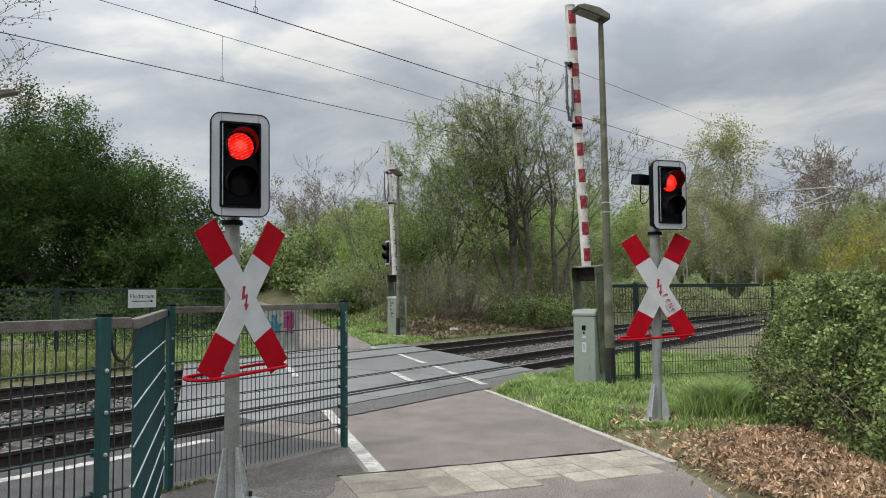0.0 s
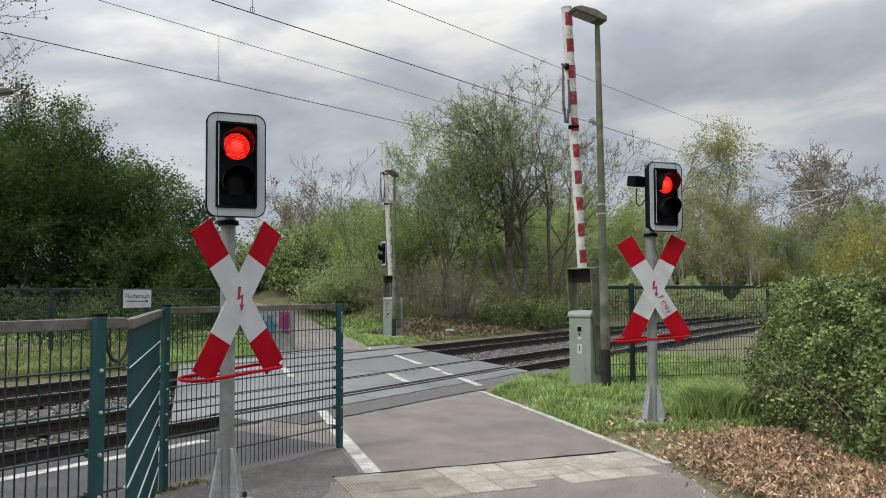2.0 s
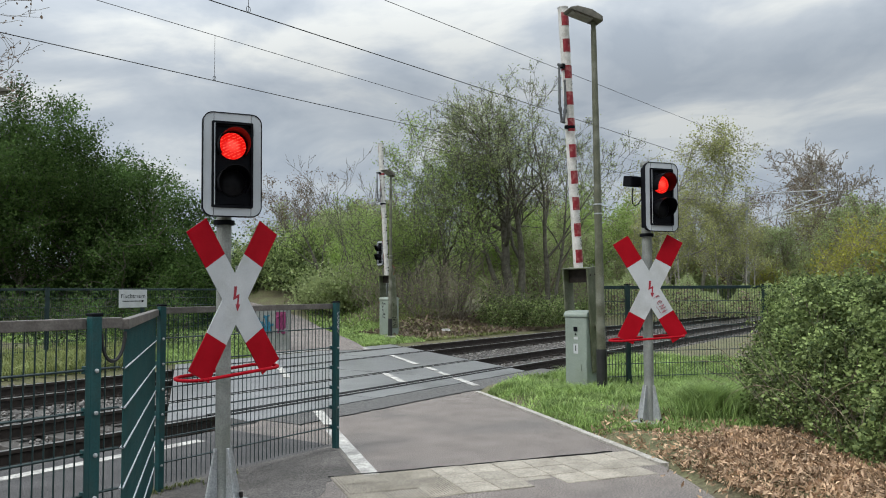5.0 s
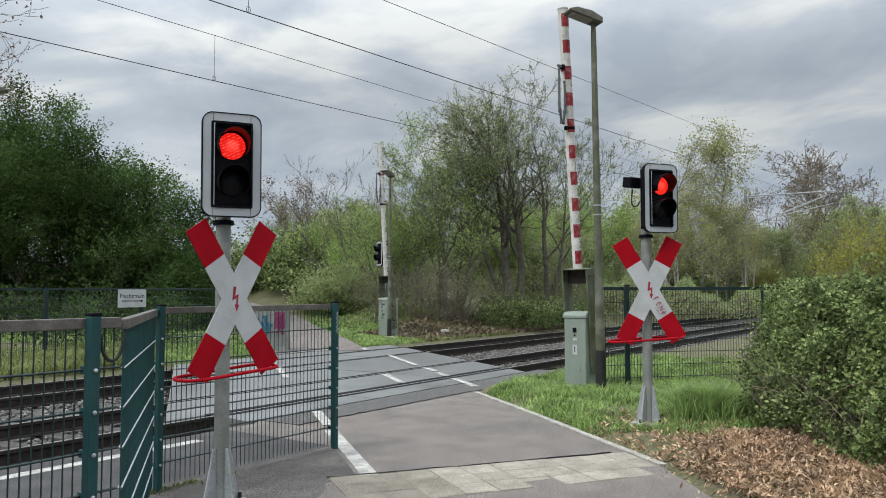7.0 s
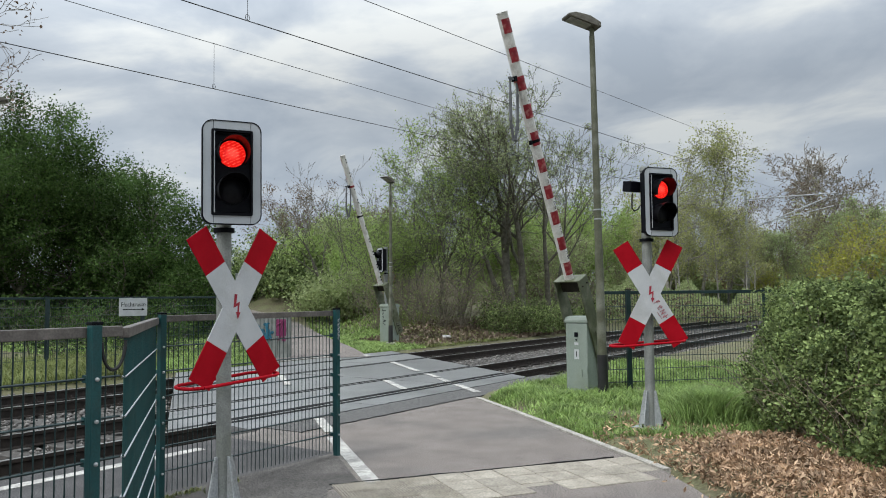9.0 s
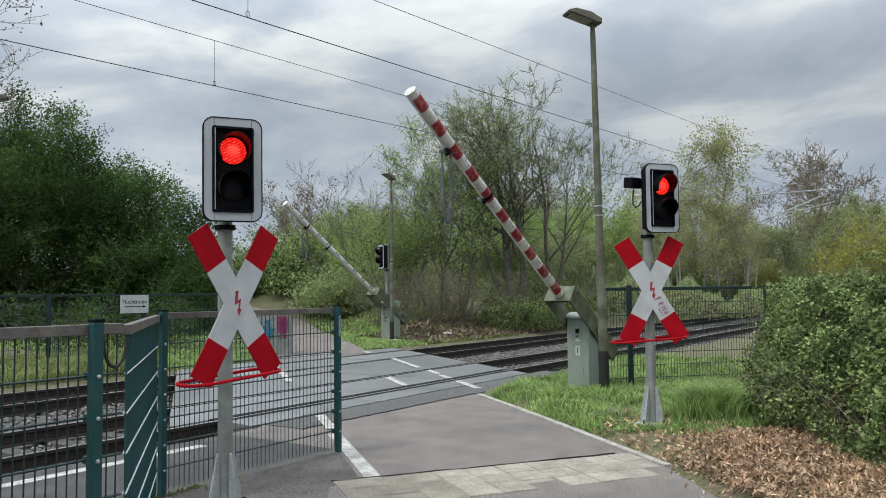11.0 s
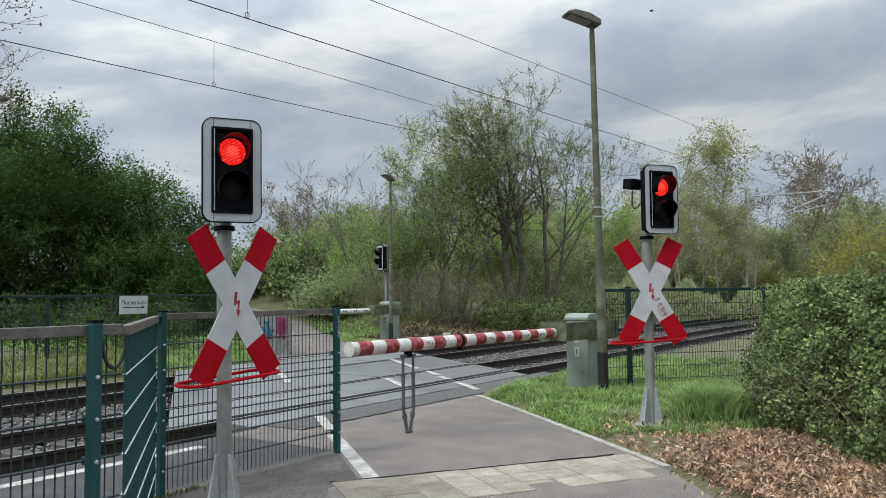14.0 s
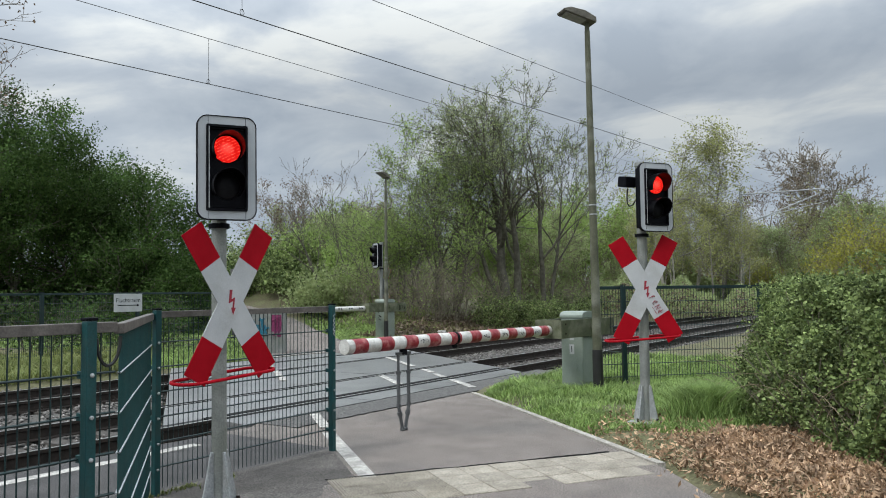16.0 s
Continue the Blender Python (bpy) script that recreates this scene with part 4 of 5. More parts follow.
HEAD = facing(-0.50, -0.87)
build_signal("crossing_signal", pose(3.85, 4.68, 0.0, 0, -0.4, 0), HEAD, facing(-0.025, -1.0), -1.4, "grey-poled crossing signal, red lamp lit, above a red and white cross", shift=0.03, half=31.6, aside=0.02, hoop=0.5)
build_signal("crossing_signal", pose(8.45, 3.05, 0.1, 0, 0.6, 0), facing(-0.6, -0.8), facing(-0.77, -0.64), -2.0, "grey-poled crossing signal with a sensor box and a scrawled cross", sensor=True, tag=True, shift=-0.004, half=29.5, drop=0.035)
build_signal("crossing_signal", pose(21.82, 17.65, 0.06) @ Matrix.Diagonal((1.16, 1.16, 1.16, 1)), facing(-0.9, 0.44), facing(0.95, -0.3), 0.0, "far crossing signal with its cross seen from the side", lit=False)


# ---- barriers ----
def build_barrier(m, label, band_side, number, tags):
    T = thing("barrier", m, label, "barrier", "barriers")
    cab = part("cabinet", box(-0.23, 0.23, -0.19, 0.19, 0.0, 1.075), M_CAB, T, "sage green steel cabinet", bevel=0.02)
    lid = bmesh.new()
    add_prism(lid, [(-0.245, 1.0755), (0.245, 1.0755), (0.245, 1.12), (0.2, 1.165), (0.1, 1.178), (-0.1, 1.178), (-0.2, 1.165), (-0.245, 1.12)], -0.205, 0.205)
    part("lid", lid, M_CAB, T, "rounded cabinet lid", bevel=0.012)
    part("plinth", box(-0.25, 0.25, -0.21, 0.21, -0.12, 0.03), M_KERB, T)
    if number:
        pl = part("number_plate", box(0.2305, 0.235, -0.04, 0.04, 0.52, 0.67), M_WHITE, cab)
        flat_text("1", 0.13, M_BLACK, pose(0.236, 0.0, 0.595, 90, 0, 90), pl, "numeral")
        part("lock", box(0.2305, 0.243, -0.03, 0.03, 0.86, 0.93), M_BLACK, cab, "black lock")
        part("small_label", box(0.2305, 0.234, -0.035, 0.035, 0.735, 0.775), M_WHITE, cab)
        part("keyhole_cover", tube((0.2305, 0, 0.815), (0.24, 0, 0.815), 0.014, 0.014, 10), M_BLACK, cab)
    for y in (0.06, 0.12):
        part("hinge", tube((0.232, y * 1.45, 0.2 + y), (0.232, y * 1.45, 0.3 + y), 0.008, 0.008, 8), M_CAB, cab)
    arm = part("arm_frame", add_box(box(-0.72, 0.88, 0.2, 0.225, -0.16, 0.11), -0.72, 0.88, -0.225, -0.2, -0.16, 0.11), M_OLIVE, T, "olive green swing frame of the barrier arm", pose(0, 0, PIVOT, 0, 0, 0), bevel=0.006)
    part("clamp_block", box(0.66, 0.87, -0.197, 0.197, -0.02, 0.095), M_RUST, arm, "dark clamp block of the beam", bevel=0.01)
    part("cross_plate", box(0.882, 0.895, -0.225, 0.225, -0.16, 0.11), M_OLIVE, arm)
    part("counterweight", box(-0.71, -0.42, -0.197, 0.197, -0.14, 0.06), M_OLIVE, arm, bevel=0.01)
    for s in (-1, 1):
        part("pivot_boss", tube((0, s * 0.193, 0), (0, s * 0.25, 0), 0.06, 0.06, 16), M_OLIVE, arm)
        part("bolt", tube((0.78, s * 0.226, 0.05), (0.78, s * 0.238, 0.05), 0.013, 0.013, 6), M_RUST, arm)
        part("bolt", tube((0.78, s * 0.226, -0.09), (0.78, s * 0.238, -0.09), 0.013, 0.013, 6), M_RUST, arm)
    beam = part("beam", tube((0.88, 0, -0.041), (4.93, 0, -0.041), 0.072, 0.078, 24), M_BEAM, arm, "white barrier beam with faded red bands")
    part("end_disc", tube((4.93, 0, -0.041), (4.945, 0, -0.041), 0.083, 0.083, 24), M_BEAM, beam)
    rng = random.Random(4)
    for i in range(10):
        x0 = 0.975 + 0.408 * i
        bm = bmesh.new()
        k = 16
        loops = []
        for j in range(k + 1):
            a = radians((-82 + 235 * j / k) if band_side > 0 else (-70 + 125 * j / k))
            rr = (0.0745 + 0.0012 * i * 0.5, 0.0715)
            loops.append([bm.verts.new((x, band_side * r * math.cos(a), -0.041 + r * math.sin(a))) for x, r in ((x0, rr[0] + 0.001), (x0 + 0.204, rr[0] + 0.002))])
        for u, v in zip(loops, loops[1:]):
            bm.faces.new((u[0], u[1], v[1], v[0]))
        part("red_band", bm, M_REDBAND, beam)
        if band_side < 0:
            for dx in (0.0, 0.09):
                bm = bmesh.new()
                bmesh.ops.create_uvsphere(bm, u_segments=8, v_segments=6, radius=0.028, matrix=Matrix.Translation((x0 + 0.06 + dx, 0.063, -0.03)))
                part("reflector", bm, M_BLACK, beam, "small dark reflector")
    for x, w in ((3.08, 0.022), (3.99, 0.03)):
        part("beam_collar", tube((x - w, 0, -0.041), (x + w, 0, -0.041), 0.083, 0.083, 20), M_BLACK if x < 3.5 else M_REDBAND, beam)
    part("hanger_bracket", box(3.985, 4.055, -0.03, 0.03, -0.18, -0.112), M_BLACK, beam)
    part("hanger_catch", box(3.05, 3.11, -0.02, 0.02, -0.16, -0.115), M_BLACK, beam)
    if band_side > 0:
        for x0 in (1.22, 1.62, 2.02, 2.43, 3.66):
            bm = bmesh.new()
            for k in range(4):
                p = [(x0 + 0.035 * k + 0.03 * rng.random(), 0.0755, -0.041 + 0.05 * (rng.random() - 0.5)) for j in range(4)]
                add_line(bm, p, 0.0035, 4)
            part("paint_scrawl", bm, M_BLACK, beam, "small black scrawl")
    # hanging support
    bm = bmesh.new()
    add_box(bm, -0.115, 0.115, -0.018, 0.018, -0.015, 0.015)
    for s in (-1, 1):
        add_tube(bm, (s * 0.085, 0, 0), (s * 0.085, 0, -0.58), 0.016, 0.016, 8)
        add_tube(bm, (s * 0.085, 0, -0.2), (s * 0.085, 0, -0.24), 0.027, 0.027, 8)
        add_tube(bm, (s * 0.085, 0, -0.22), (s * 0.085, 0, -0.57), 0.021, 0.021, 8)
        add_tube(bm, (s * 0.085, 0, -0.57), (s * 0.085, 0, -0.61), 0.026, 0.026, 8)
        add_tube(bm, (s * 0.085, 0, -0.61), (s * 0.025, 0, -0.865), 0.02, 0.02, 8)
        add_tube(bm, (s * 0.073, 0, -0.665), (s * 0.06, 0, -0.715), 0.03, 0.03, 8)
    add_tube(bm, (-0.045, 0, -0.87), (0.045, 0, -0.87), 0.022, 0.022, 10)
    hanger = part("hanging_support", bm, M_HANGER, arm, "grey two-rod hanging support", pose(4.02, 0, -0.165))
    if tags:
        rng = random.Random(8)
        for i in range(5):
            z = 0.95 - 0.11 * i
            part("paint_scrawl", add_line(bmesh.new(), [(0.2325, -0.08 + 0.16 * rng.random(), z + 0.08 * rng.random()) for k in range(5)], 0.008, 4), M_BLACK, cab, "black paint scrawl")
        for i in range(4):
            x = -0.66 + 0.08 * i
            part("paint_scrawl", add_line(bmesh.new(), [(x + 0.06 * rng.random(), 0.2265, -0.12 + 0.18 * rng.random()) for k in range(4)], 0.007, 4), M_BLACK, arm, "black paint scrawl")
    return T, arm, hanger


PIVOT = 0.954
barrier_a, arm_a, hanger_a = build_barrier(pose(11.15, 5.06, 0.1, 0, 0, 174.2), "red and white barrier with sage green cabinet beside the path", 1, True, False)
barrier_b, arm_b, hanger_b = build_barrier(pose(21.2, 17.0, 0.05, 0, 0, 174.3) @ Matrix.Diagonal((1.15, 1.15, 1.15, 1)), "far barrier with a scrawled cabinet, white side seen", -1, False, True)


# ---- lamps ----
def build_lamp(m, head_turn, label):
    T = thing("street_lamp", m, label, "street lamp", "street lamps")
    part("post", tube((0, 0, 0), (0, 0, 5.42), 0.072, 0.04, 20), M_LAMPPOST, T)
    part("base_sleeve", tube((0, 0, -0.02), (0, 0, 0.62), 0.079, 0.076, 20), M_CABLE, T, "black coated foot")
    part("footing", box(-0.2, 0.2, -0.17, 0.17, -0.1, 0.03), M_KERB, T, bevel=0.02)
    for z in (2.62, 2.76):
        part("band", tube((0, 0, z), (0, 0, z + 0.02), 0.062, 0.062, 20), M_GALV, T)
    part("spigot", tube((0, 0, 5.42), (0, 0, 5.54), 0.035, 0.035, 14), M_LAMPPOST, T)
    H = part("lamp_head", add_prism(bmesh.new(), [(-0.1, 0.0), (0.44, 0.03), (0.46, 0.06), (0.35, 0.115), (0.11, 0.13), (-0.08, 0.08)], -0.13, 0.13), M_LAMPHEAD, T, "weathered flat lamp head", pose(0, 0, 5.54, 0, -12, head_turn), bevel=0.012)
    part("diffuser", box(0.06, 0.4, -0.1, 0.1, -0.012, 0.012), M_DIFF, H, "milky lamp diffuser", pose(0, 0, 0.004, 0, -3, 0), bevel=0.005)
    return T


lamp = build_lamp(pose(10.72, 4.575, 0.1, -0.33, -0.44, 0), math.degrees(math.atan2(0.62, -0.78)), "mossy grey street lamp post beside the barrier cabinet")
copy_thing(lamp, pose(20.68, 16.54, 0.05, 0.3, -0.4, 42))["label"] = "grey street lamp beyond the railway"
copy_thing(lamp, pose(7.3, 16.3, 0.02, 0, 0, -173))["label"] = "street lamp beside the far fence"


# ---- overhead line ----
def build_overhead():
    for y, lo, hi, drops in ((8.8, (5.43, 0.0438), (6.317, 0.0608), (-1.0, 7.62, 36.6)), (12.8, (5.56, 0.0395), (6.627, 0.0285), (3.0, 10.2, 30.0))):
        W = thing("overhead_line", None, "overhead contact line with a carrier wire and droppers", "overhead line", "overhead lines")
        part("contact_wire", tube((-25, y, lo[0] - 25 * lo[1]), (66, y, lo[0] + 66 * lo[1]), 0.0085, 0.0085, 8), M_CABLE, W)
        part("carrier_wire", tube((-25, y, hi[0] - 25 * hi[1]), (66, y, hi[0] + 66 * hi[1]), 0.0065, 0.0065, 8), M_CABLE, W)
        for x in drops:
            z0, z1 = lo[0] + x * lo[1], hi[0] + x * hi[1]
            bm = tube((x, y, z0), (x, y, z1), 0.004, 0.004, 6)
            add_line(bm, [(x + 0.04 * math.sin(radians(a)), y, z0 + 0.05 - 0.05 * math.cos(radians(a))) for a in range(0, 361, 45)], 0.005, 5)
            part("dropper", bm, M_CABLE, W)


build_overhead()


def build_mast():
    T = thing("catenary_mast", pose(63.2, 14.6, 0), "grey lattice mast carrying the overhead line", "mast")
    for s in (-1, 1):
        part("leg", box(s * 0.2 - 0.045, s * 0.2 + 0.045, -0.045, 0.045, -0.5, 9.6), M_GALV, T)
    for i in range(18):
        z = 0.3 + 0.5 * i
        s = 1 if i % 2 else -1
        part("lattice_bar", tube((-0.2 * s, 0, z), (0.2 * s, 0, z + 0.48), 0.03, 0.03, 6), M_GALV, T)
    part("upper_arm", tube((0, 0, 9.1), (1.6, -6.2, 9.25), 0.05, 0.05, 8), M_GALV, T)
    part("lower_arm", tube((0, 0, 6.6), (1.7, -5.6, 9.0), 0.05, 0.05, 8), M_GALV, T)
    part("steady_arm", tube((0.3, -1.2, 7.2), (1.6, -6.0, 8.3), 0.03, 0.03, 8), M_GALV, T)


build_mast()


# ---- box with graffiti, marker ----
def build_kiosk():
    T = thing("utility_box", pose(14.75, 15.9, 0.0, 0, 0, -54), "grey utility box with teal and magenta graffiti", "utility box")
    b = part("body", box(-0.45, 0.45, -0.22, 0.22, 0.0, 1.12), M_POLE, T, bevel=0.01)
    part("lid", box(-0.47, 0.47, -0.24, 0.24, 1.121, 1.17), M_POLE, T, bevel=0.01)
    part("door_gap", box(0.146, 0.152, -0.2225, -0.2205, 0.08, 1.06), M_BLACK, b)
    rng = random.Random(3)
    for mat, x0, x1 in ((M_TEAL, -0.4, 0.05), (M_MAGENTA, 0.08, 0.4)):
        bm = bmesh.new()
        for k in range(3):
            pts = [(x0 + (x1 - x0) * rng.random(), -0.224, 0.45 + 0.55 * rng.random()) for j in range(7)]
            add_line(bm, pts, 0.022, 5)
        part("graffiti", bm, mat, b)
    part("graffiti", box(0.1, 0.38, -0.2232, -0.2212, 0.6, 1.05), M_MAGENTA, b)


build_kiosk()
mk = thing("track_marker", pose(23.7, 16.3, -0.02), "small cream capped marker stone beside the track", "marker")
part("stem", tube((0, 0, -0.1), (0, 0, 0.14), 0.07, 0.07, 12), M_BLACK, mk)
part("cap", tube((0, 0, 0.14), (0, 0, 0.22), 0.19, 0.15, 14), M_LINE, mk, "cream cap", bevel=0.02)


# ---- bird ----
def build_bird():
    T = thing("bird", pose(45, 4, 14.7), "dark bird flying across the sky", "bird")
    bm = bmesh.new()
    bmesh.ops.create_uvsphere(bm, u_segments=10, v_segments=8, radius=0.1, matrix=Matrix.Diagonal((2.0, 0.8, 0.8, 1)))
    part("body", bm, M_BLACK, T)
    for s in (-1, 1):
        bm = bmesh.new()
        pr = [(0.08, 0.0), (0.02, 0.3), (-0.1, 0.42), (-0.08, 0.2), (-0.1, 0.0)]
        a = [bm.verts.new((x, s * (0.05 + y), 0.25 * y + 0.02)) for x, y in pr]
        b = [bm.verts.new((x, s * (0.05 + y), 0.25 * y)) for x, y in pr]
        bm.faces.new(a)
        bm.faces.new(b[::-1])
        for i in range(5):
            bm.faces.new((a[i], b[i], b[(i + 1) % 5], a[(i + 1) % 5]))
        part("wing", bm, M_BLACK, T)
    part("tail", add_prism(bmesh.new(), [(-0.18, -0.01), (-0.34, -0.02), (-0.34, 0.0), (-0.18, 0.02)], -0.06, 0.06), M_BLACK, T)
    return T


bird = build_bird()
bird.scale = (0.5, 0.5, 0.5)

# ---- trees and bushes ----
def stems_round(rng, n, spread, h0, h1, r, lean=0.25):
    out = []
    for i in range(n):
        a = rng.uniform(0, 6.28)
        d = spread * math.sqrt(rng.random())
        out.append((d * math.cos(a), d * math.sin(a), rng.uniform(h0, h1), r * rng.uniform(0.7, 1.2), lean * math.cos(a), lean * math.sin(a)))
    return out


rs = random.Random(21)
# dense dark trees behind the far fence
for i, (x, y, h, w, n) in enumerate(((9.6, 33.0, 7.6, 2.6, 60000), (13.2, 32.0, 7.8, 2.4, 86000), (16.2, 30.4, 7.7, 2.0, 86000), (18.2, 28.8, 5.7, 1.7, 60000), (19.7, 26.8, 3.5, 1.4, 30000))):
    plant("leafy_tree", 40 + i, x, y, 0.1, stems_round(rs, 6, w * 0.5, h * 0.75, h, 0.14, 0.22), M_LEAF_DARK, M_BARK, n, 0.063, "dense dark green leafy tree behind the fence", scatter=0.22, group="dark trees", levels=4, kids=(9, 5, 3), spread=1.0, start=0.08, droop=0.25)
for i, (x, y) in enumerate(((9.0, 35.0), (12.0, 34.4), (14.8, 33.2), (17.0, 31.6), (19.0, 29.8), (20.4, 28.2))):
    plant("leafy_bush", 60 + i, x, y, 0.05, stems_round(rs, 8, 1.2, 1.6, 2.4, 0.05, 0.4), M_LEAF_DARK, M_BARK, 11000, 0.09, "dark green bush in the shade of the trees", "bush", 0.3, "dark bushes", levels=3, kids=(6, 5), spread=1.0, start=0.1)
# a low tangle of bare stems along the fence
for i, (x, y) in enumerate(((6.5, 20.2), (8.6, 20.6), (10.6, 20.2), (12.8, 20.6), (14.6, 20.4))):
    plant("bare_bush", 66 + i, x, y, 0.0, stems_round(rs, 7, 0.18, 0.9, 1.8, 0.02, 0.8), M_LEAF_DARK, M_BARK, 1800, 0.05, "low tangle of bare dark stems behind the fence", "bush", 0.2, "bare bushes", levels=3, kids=(5, 3), spread=0.9, start=0.15, min_r=0.007)
# the large spring trees beside the track; (RX, RY) runs along the railway
RX, RY = 0.578, -0.816
plant("spring_tree", 71, 29.9, 16.9, 0.6, [(0, 0, 7.9, 0.27, -0.10 * RX, -0.10 * RY), (0.3 * RX, 0.3 * RY, 7.6, 0.2, 0.2 * RX, 0.2 * RY), (-0.25 * RX, -0.25 * RY, 7.3, 0.14, -0.42 * RX, -0.42 * RY)], M_LEAF_OLIVE, M_BARK, 20000, 0.042, "large grey tree with young sparse leaves", scatter=0.09, levels=5, kids=(9, 6, 4, 3), spread=0.8, start=0.28, min_r=0.009, wobble=0.12)
plant("spring_tree", 72, 31.4, 15.9, 0.7, [(0, 0, 7.8, 0.14, -0.03, 0.02), (0.3, 0.1, 6.6, 0.1, 0.2, -0.2)], M_LEAF_OLIVE, M_BARK, 6000, 0.042, "grey tree with young sparse leaves and pale buds", scatter=0.09, levels=5, kids=(8, 5, 4, 3), spread=0.7, start=0.3, min_r=0.009, wobble=0.12)
plant("spring_tree", 73, 28.6, 20.0, 0.8, stems_round(rs, 6, 1.0, 5.6, 7.0, 0.09, 0.24), M_LEAF_SPRING, M_BARK, 26000, 0.05, "many-stemmed tree with fresh olive green leaves", scatter=0.16, levels=4, kids=(9, 7, 4), spread=0.9, start=0.12, min_r=0.009)
plant("spring_tree", 74, 27.4, 21.0, 0.8, stems_round(rs, 7, 0.9, 3.0, 4.2, 0.06, 0.3), M_LEAF_SPRING, M_BARK, 17000, 0.05, "low spreading tree with fresh olive green leaves", scatter=0.18, levels=4, kids=(8, 6, 3), spread=0.95, start=0.08, min_r=0.009)
# bare trees that stand up against the sky behind them
for i, (x, y, h) in enumerate(((30.8, 26.4, 6.4), (28.2, 26.6, 4.6), (33.4, 31.4, 5.4))):
    plant("bare_tree", 76 + i, x, y, 0.8, [(0, 0, h, 0.09, -0.1, 0.12), (0.15, -0.1, h * 0.85, 0.06, 0.15, -0.1)], M_LEAF_BUD, M_BARK, 300, 0.05, "slim bare tree with upright grey limbs", scatter=0.05, group="bare trees", levels=4, kids=(7, 4, 3), spread=0.6, start=0.25, min_r=0.009, wobble=0.1)
# bare brush at the foot of the trees
for i, (x, y, h) in enumerate(((25.0, 18.6, 2.7), (26.0, 18.2, 2.9), (27.0, 17.8, 2.5), (28.4, 17.2, 1.8), (24.6, 20.2, 2.6), (31.6, 16.3, 1.4), (33.4, 16.2, 1.6), (35.6, 16.4, 1.8))):
    plant("bare_bush", 80 + i, x, y, 0.25, stems_round(rs, 15, 0.18, h * 0.55, h, 0.022, 0.5), M_LEAF_SPRING, M_TWIG, 450, 0.045, "tangled bush of bare brown twigs", "bush", 0.15, "bare bushes", levels=3, kids=(5, 4), spread=0.7, start=0.15, min_r=0.0075)
# dark brambles under the large tree
for i, (x, y) in enumerate(((29.6, 15.9), (31.2, 15.6), (28.2, 16.6), (32.8, 15.6), (34.6, 15.8))):
    plant("bramble_bush", 90 + i, x, y, 0.1, stems_round(rs, 9, 0.9, 0.7, 1.3, 0.014, 0.7), M_BRAMBLE, M_STEMS, 4200, 0.055, "low dark bramble under the trees", "bush", 0.2, "low brambles", levels=3, kids=(5, 4), spread=1.1, start=0.1)
# bushes on the mound and far bare trees behind it
for i, (x, y, h, mat) in enumerate(((31.0, 33.5, 2.4, M_BRAMBLE), (33.6, 32.0, 2.2, M_LEAF_SPRING), (36.2, 30.6, 2.2, M_LEAF_OLIVE), (30.6, 30.4, 1.2, M_BRAMBLE), (33.0, 28.4, 1.7, M_LEAF_SPRING), (29.2, 26.6, 1.6, M_LEAF_OLIVE), (30.0, 24.2, 2.3, M_LEAF_OLIVE), (34.6, 35.4, 2.8, M_BRAMBLE), (28.2, 35.4, 2.4, M_BRAMBLE), (26.0, 38.0, 3.0, M_LEAF_DARK), (38.0, 34.0, 3.0, M_LEAF_OLIVE))):
    z = float(ground_height(np.array([x]), np.array([y]))[0])
    plant("bramble_bush", 100 + i, x, y, z - 0.1, stems_round(rs, 12, 1.7, h * 0.5, h * 0.85, 0.03, 0.6), mat, M_STEMS, 7000, 0.112, "olive green bramble bush on a mound", "bush", 0.45, "mound bushes", levels=3, kids=(6, 4), spread=1.1, start=0.1)

kinds = []
kinds.append(plant("bare_tree", 130, 46.0, 47.0, 0.6, [(0, 0, 9.0, 0.16, 0.05, 0.05)], M_LEAF_BUD, M_TWIG, 1500, 0.09, "far bare tree with reddish buds", scatter=0.2, group="far bare trees", levels=5, kids=(8, 5, 3, 2), spread=0.75, start=0.2, min_r=0.016))
kinds.append(plant("bare_tree", 131, 43.0, 42.5, 0.6, [(0, 0, 7.5, 0.14, -0.1, 0.1), (0.3, 0, 7.0, 0.1, 0.2, 0)], M_LEAF_OLIVE, M_TWIG, 6500, 0.1, "far slim tree with sparse young leaves", scatter=0.25, group="far bare trees", levels=4, kids=(12, 6, 4), spread=0.7, start=0.15, min_r=0.016, reach=0.65))
kinds.append(plant("birch_tree", 132, 56.0, 18.6, 0.5, [(0, 0, 13.2, 0.16, 0.02, 0.0)], M_LEAF_BIRCH, M_BIRCH, 5600, 0.1, "tall birch with hanging yellow-green leaves", scatter=0.3, group="birches", levels=4, kids=(20, 6, 4), spread=0.85, start=0.25, droop=0.8, reach=0.62, min_r=0.014))
kinds.append(plant("yellow_bush", 133, 57.2, 6.6, 0.2, stems_round(rs, 7, 1.4, 3.6, 5.2, 0.07, 0.3), M_LEAF_YELLOW, M_TWIG, 5000, 0.1, "tall bush with yellow spring leaves", "bush", 0.4, "yellow bushes", levels=4, kids=(7, 5, 3), spread=0.9, start=0.15, min_r=0.012))
kinds.append(plant("round_bare_tree", 134, 76.0, 13.3, 0.3, [(0, 0, 11.5, 0.28, 0, 0)], M_LEAF_BUD, M_TWIG, 900, 0.12, "round-crowned bare tree with purple-brown twigs", scatter=0.3, levels=5, kids=(12, 7, 5, 4), spread=0.9, start=0.3, min_r=0.026))
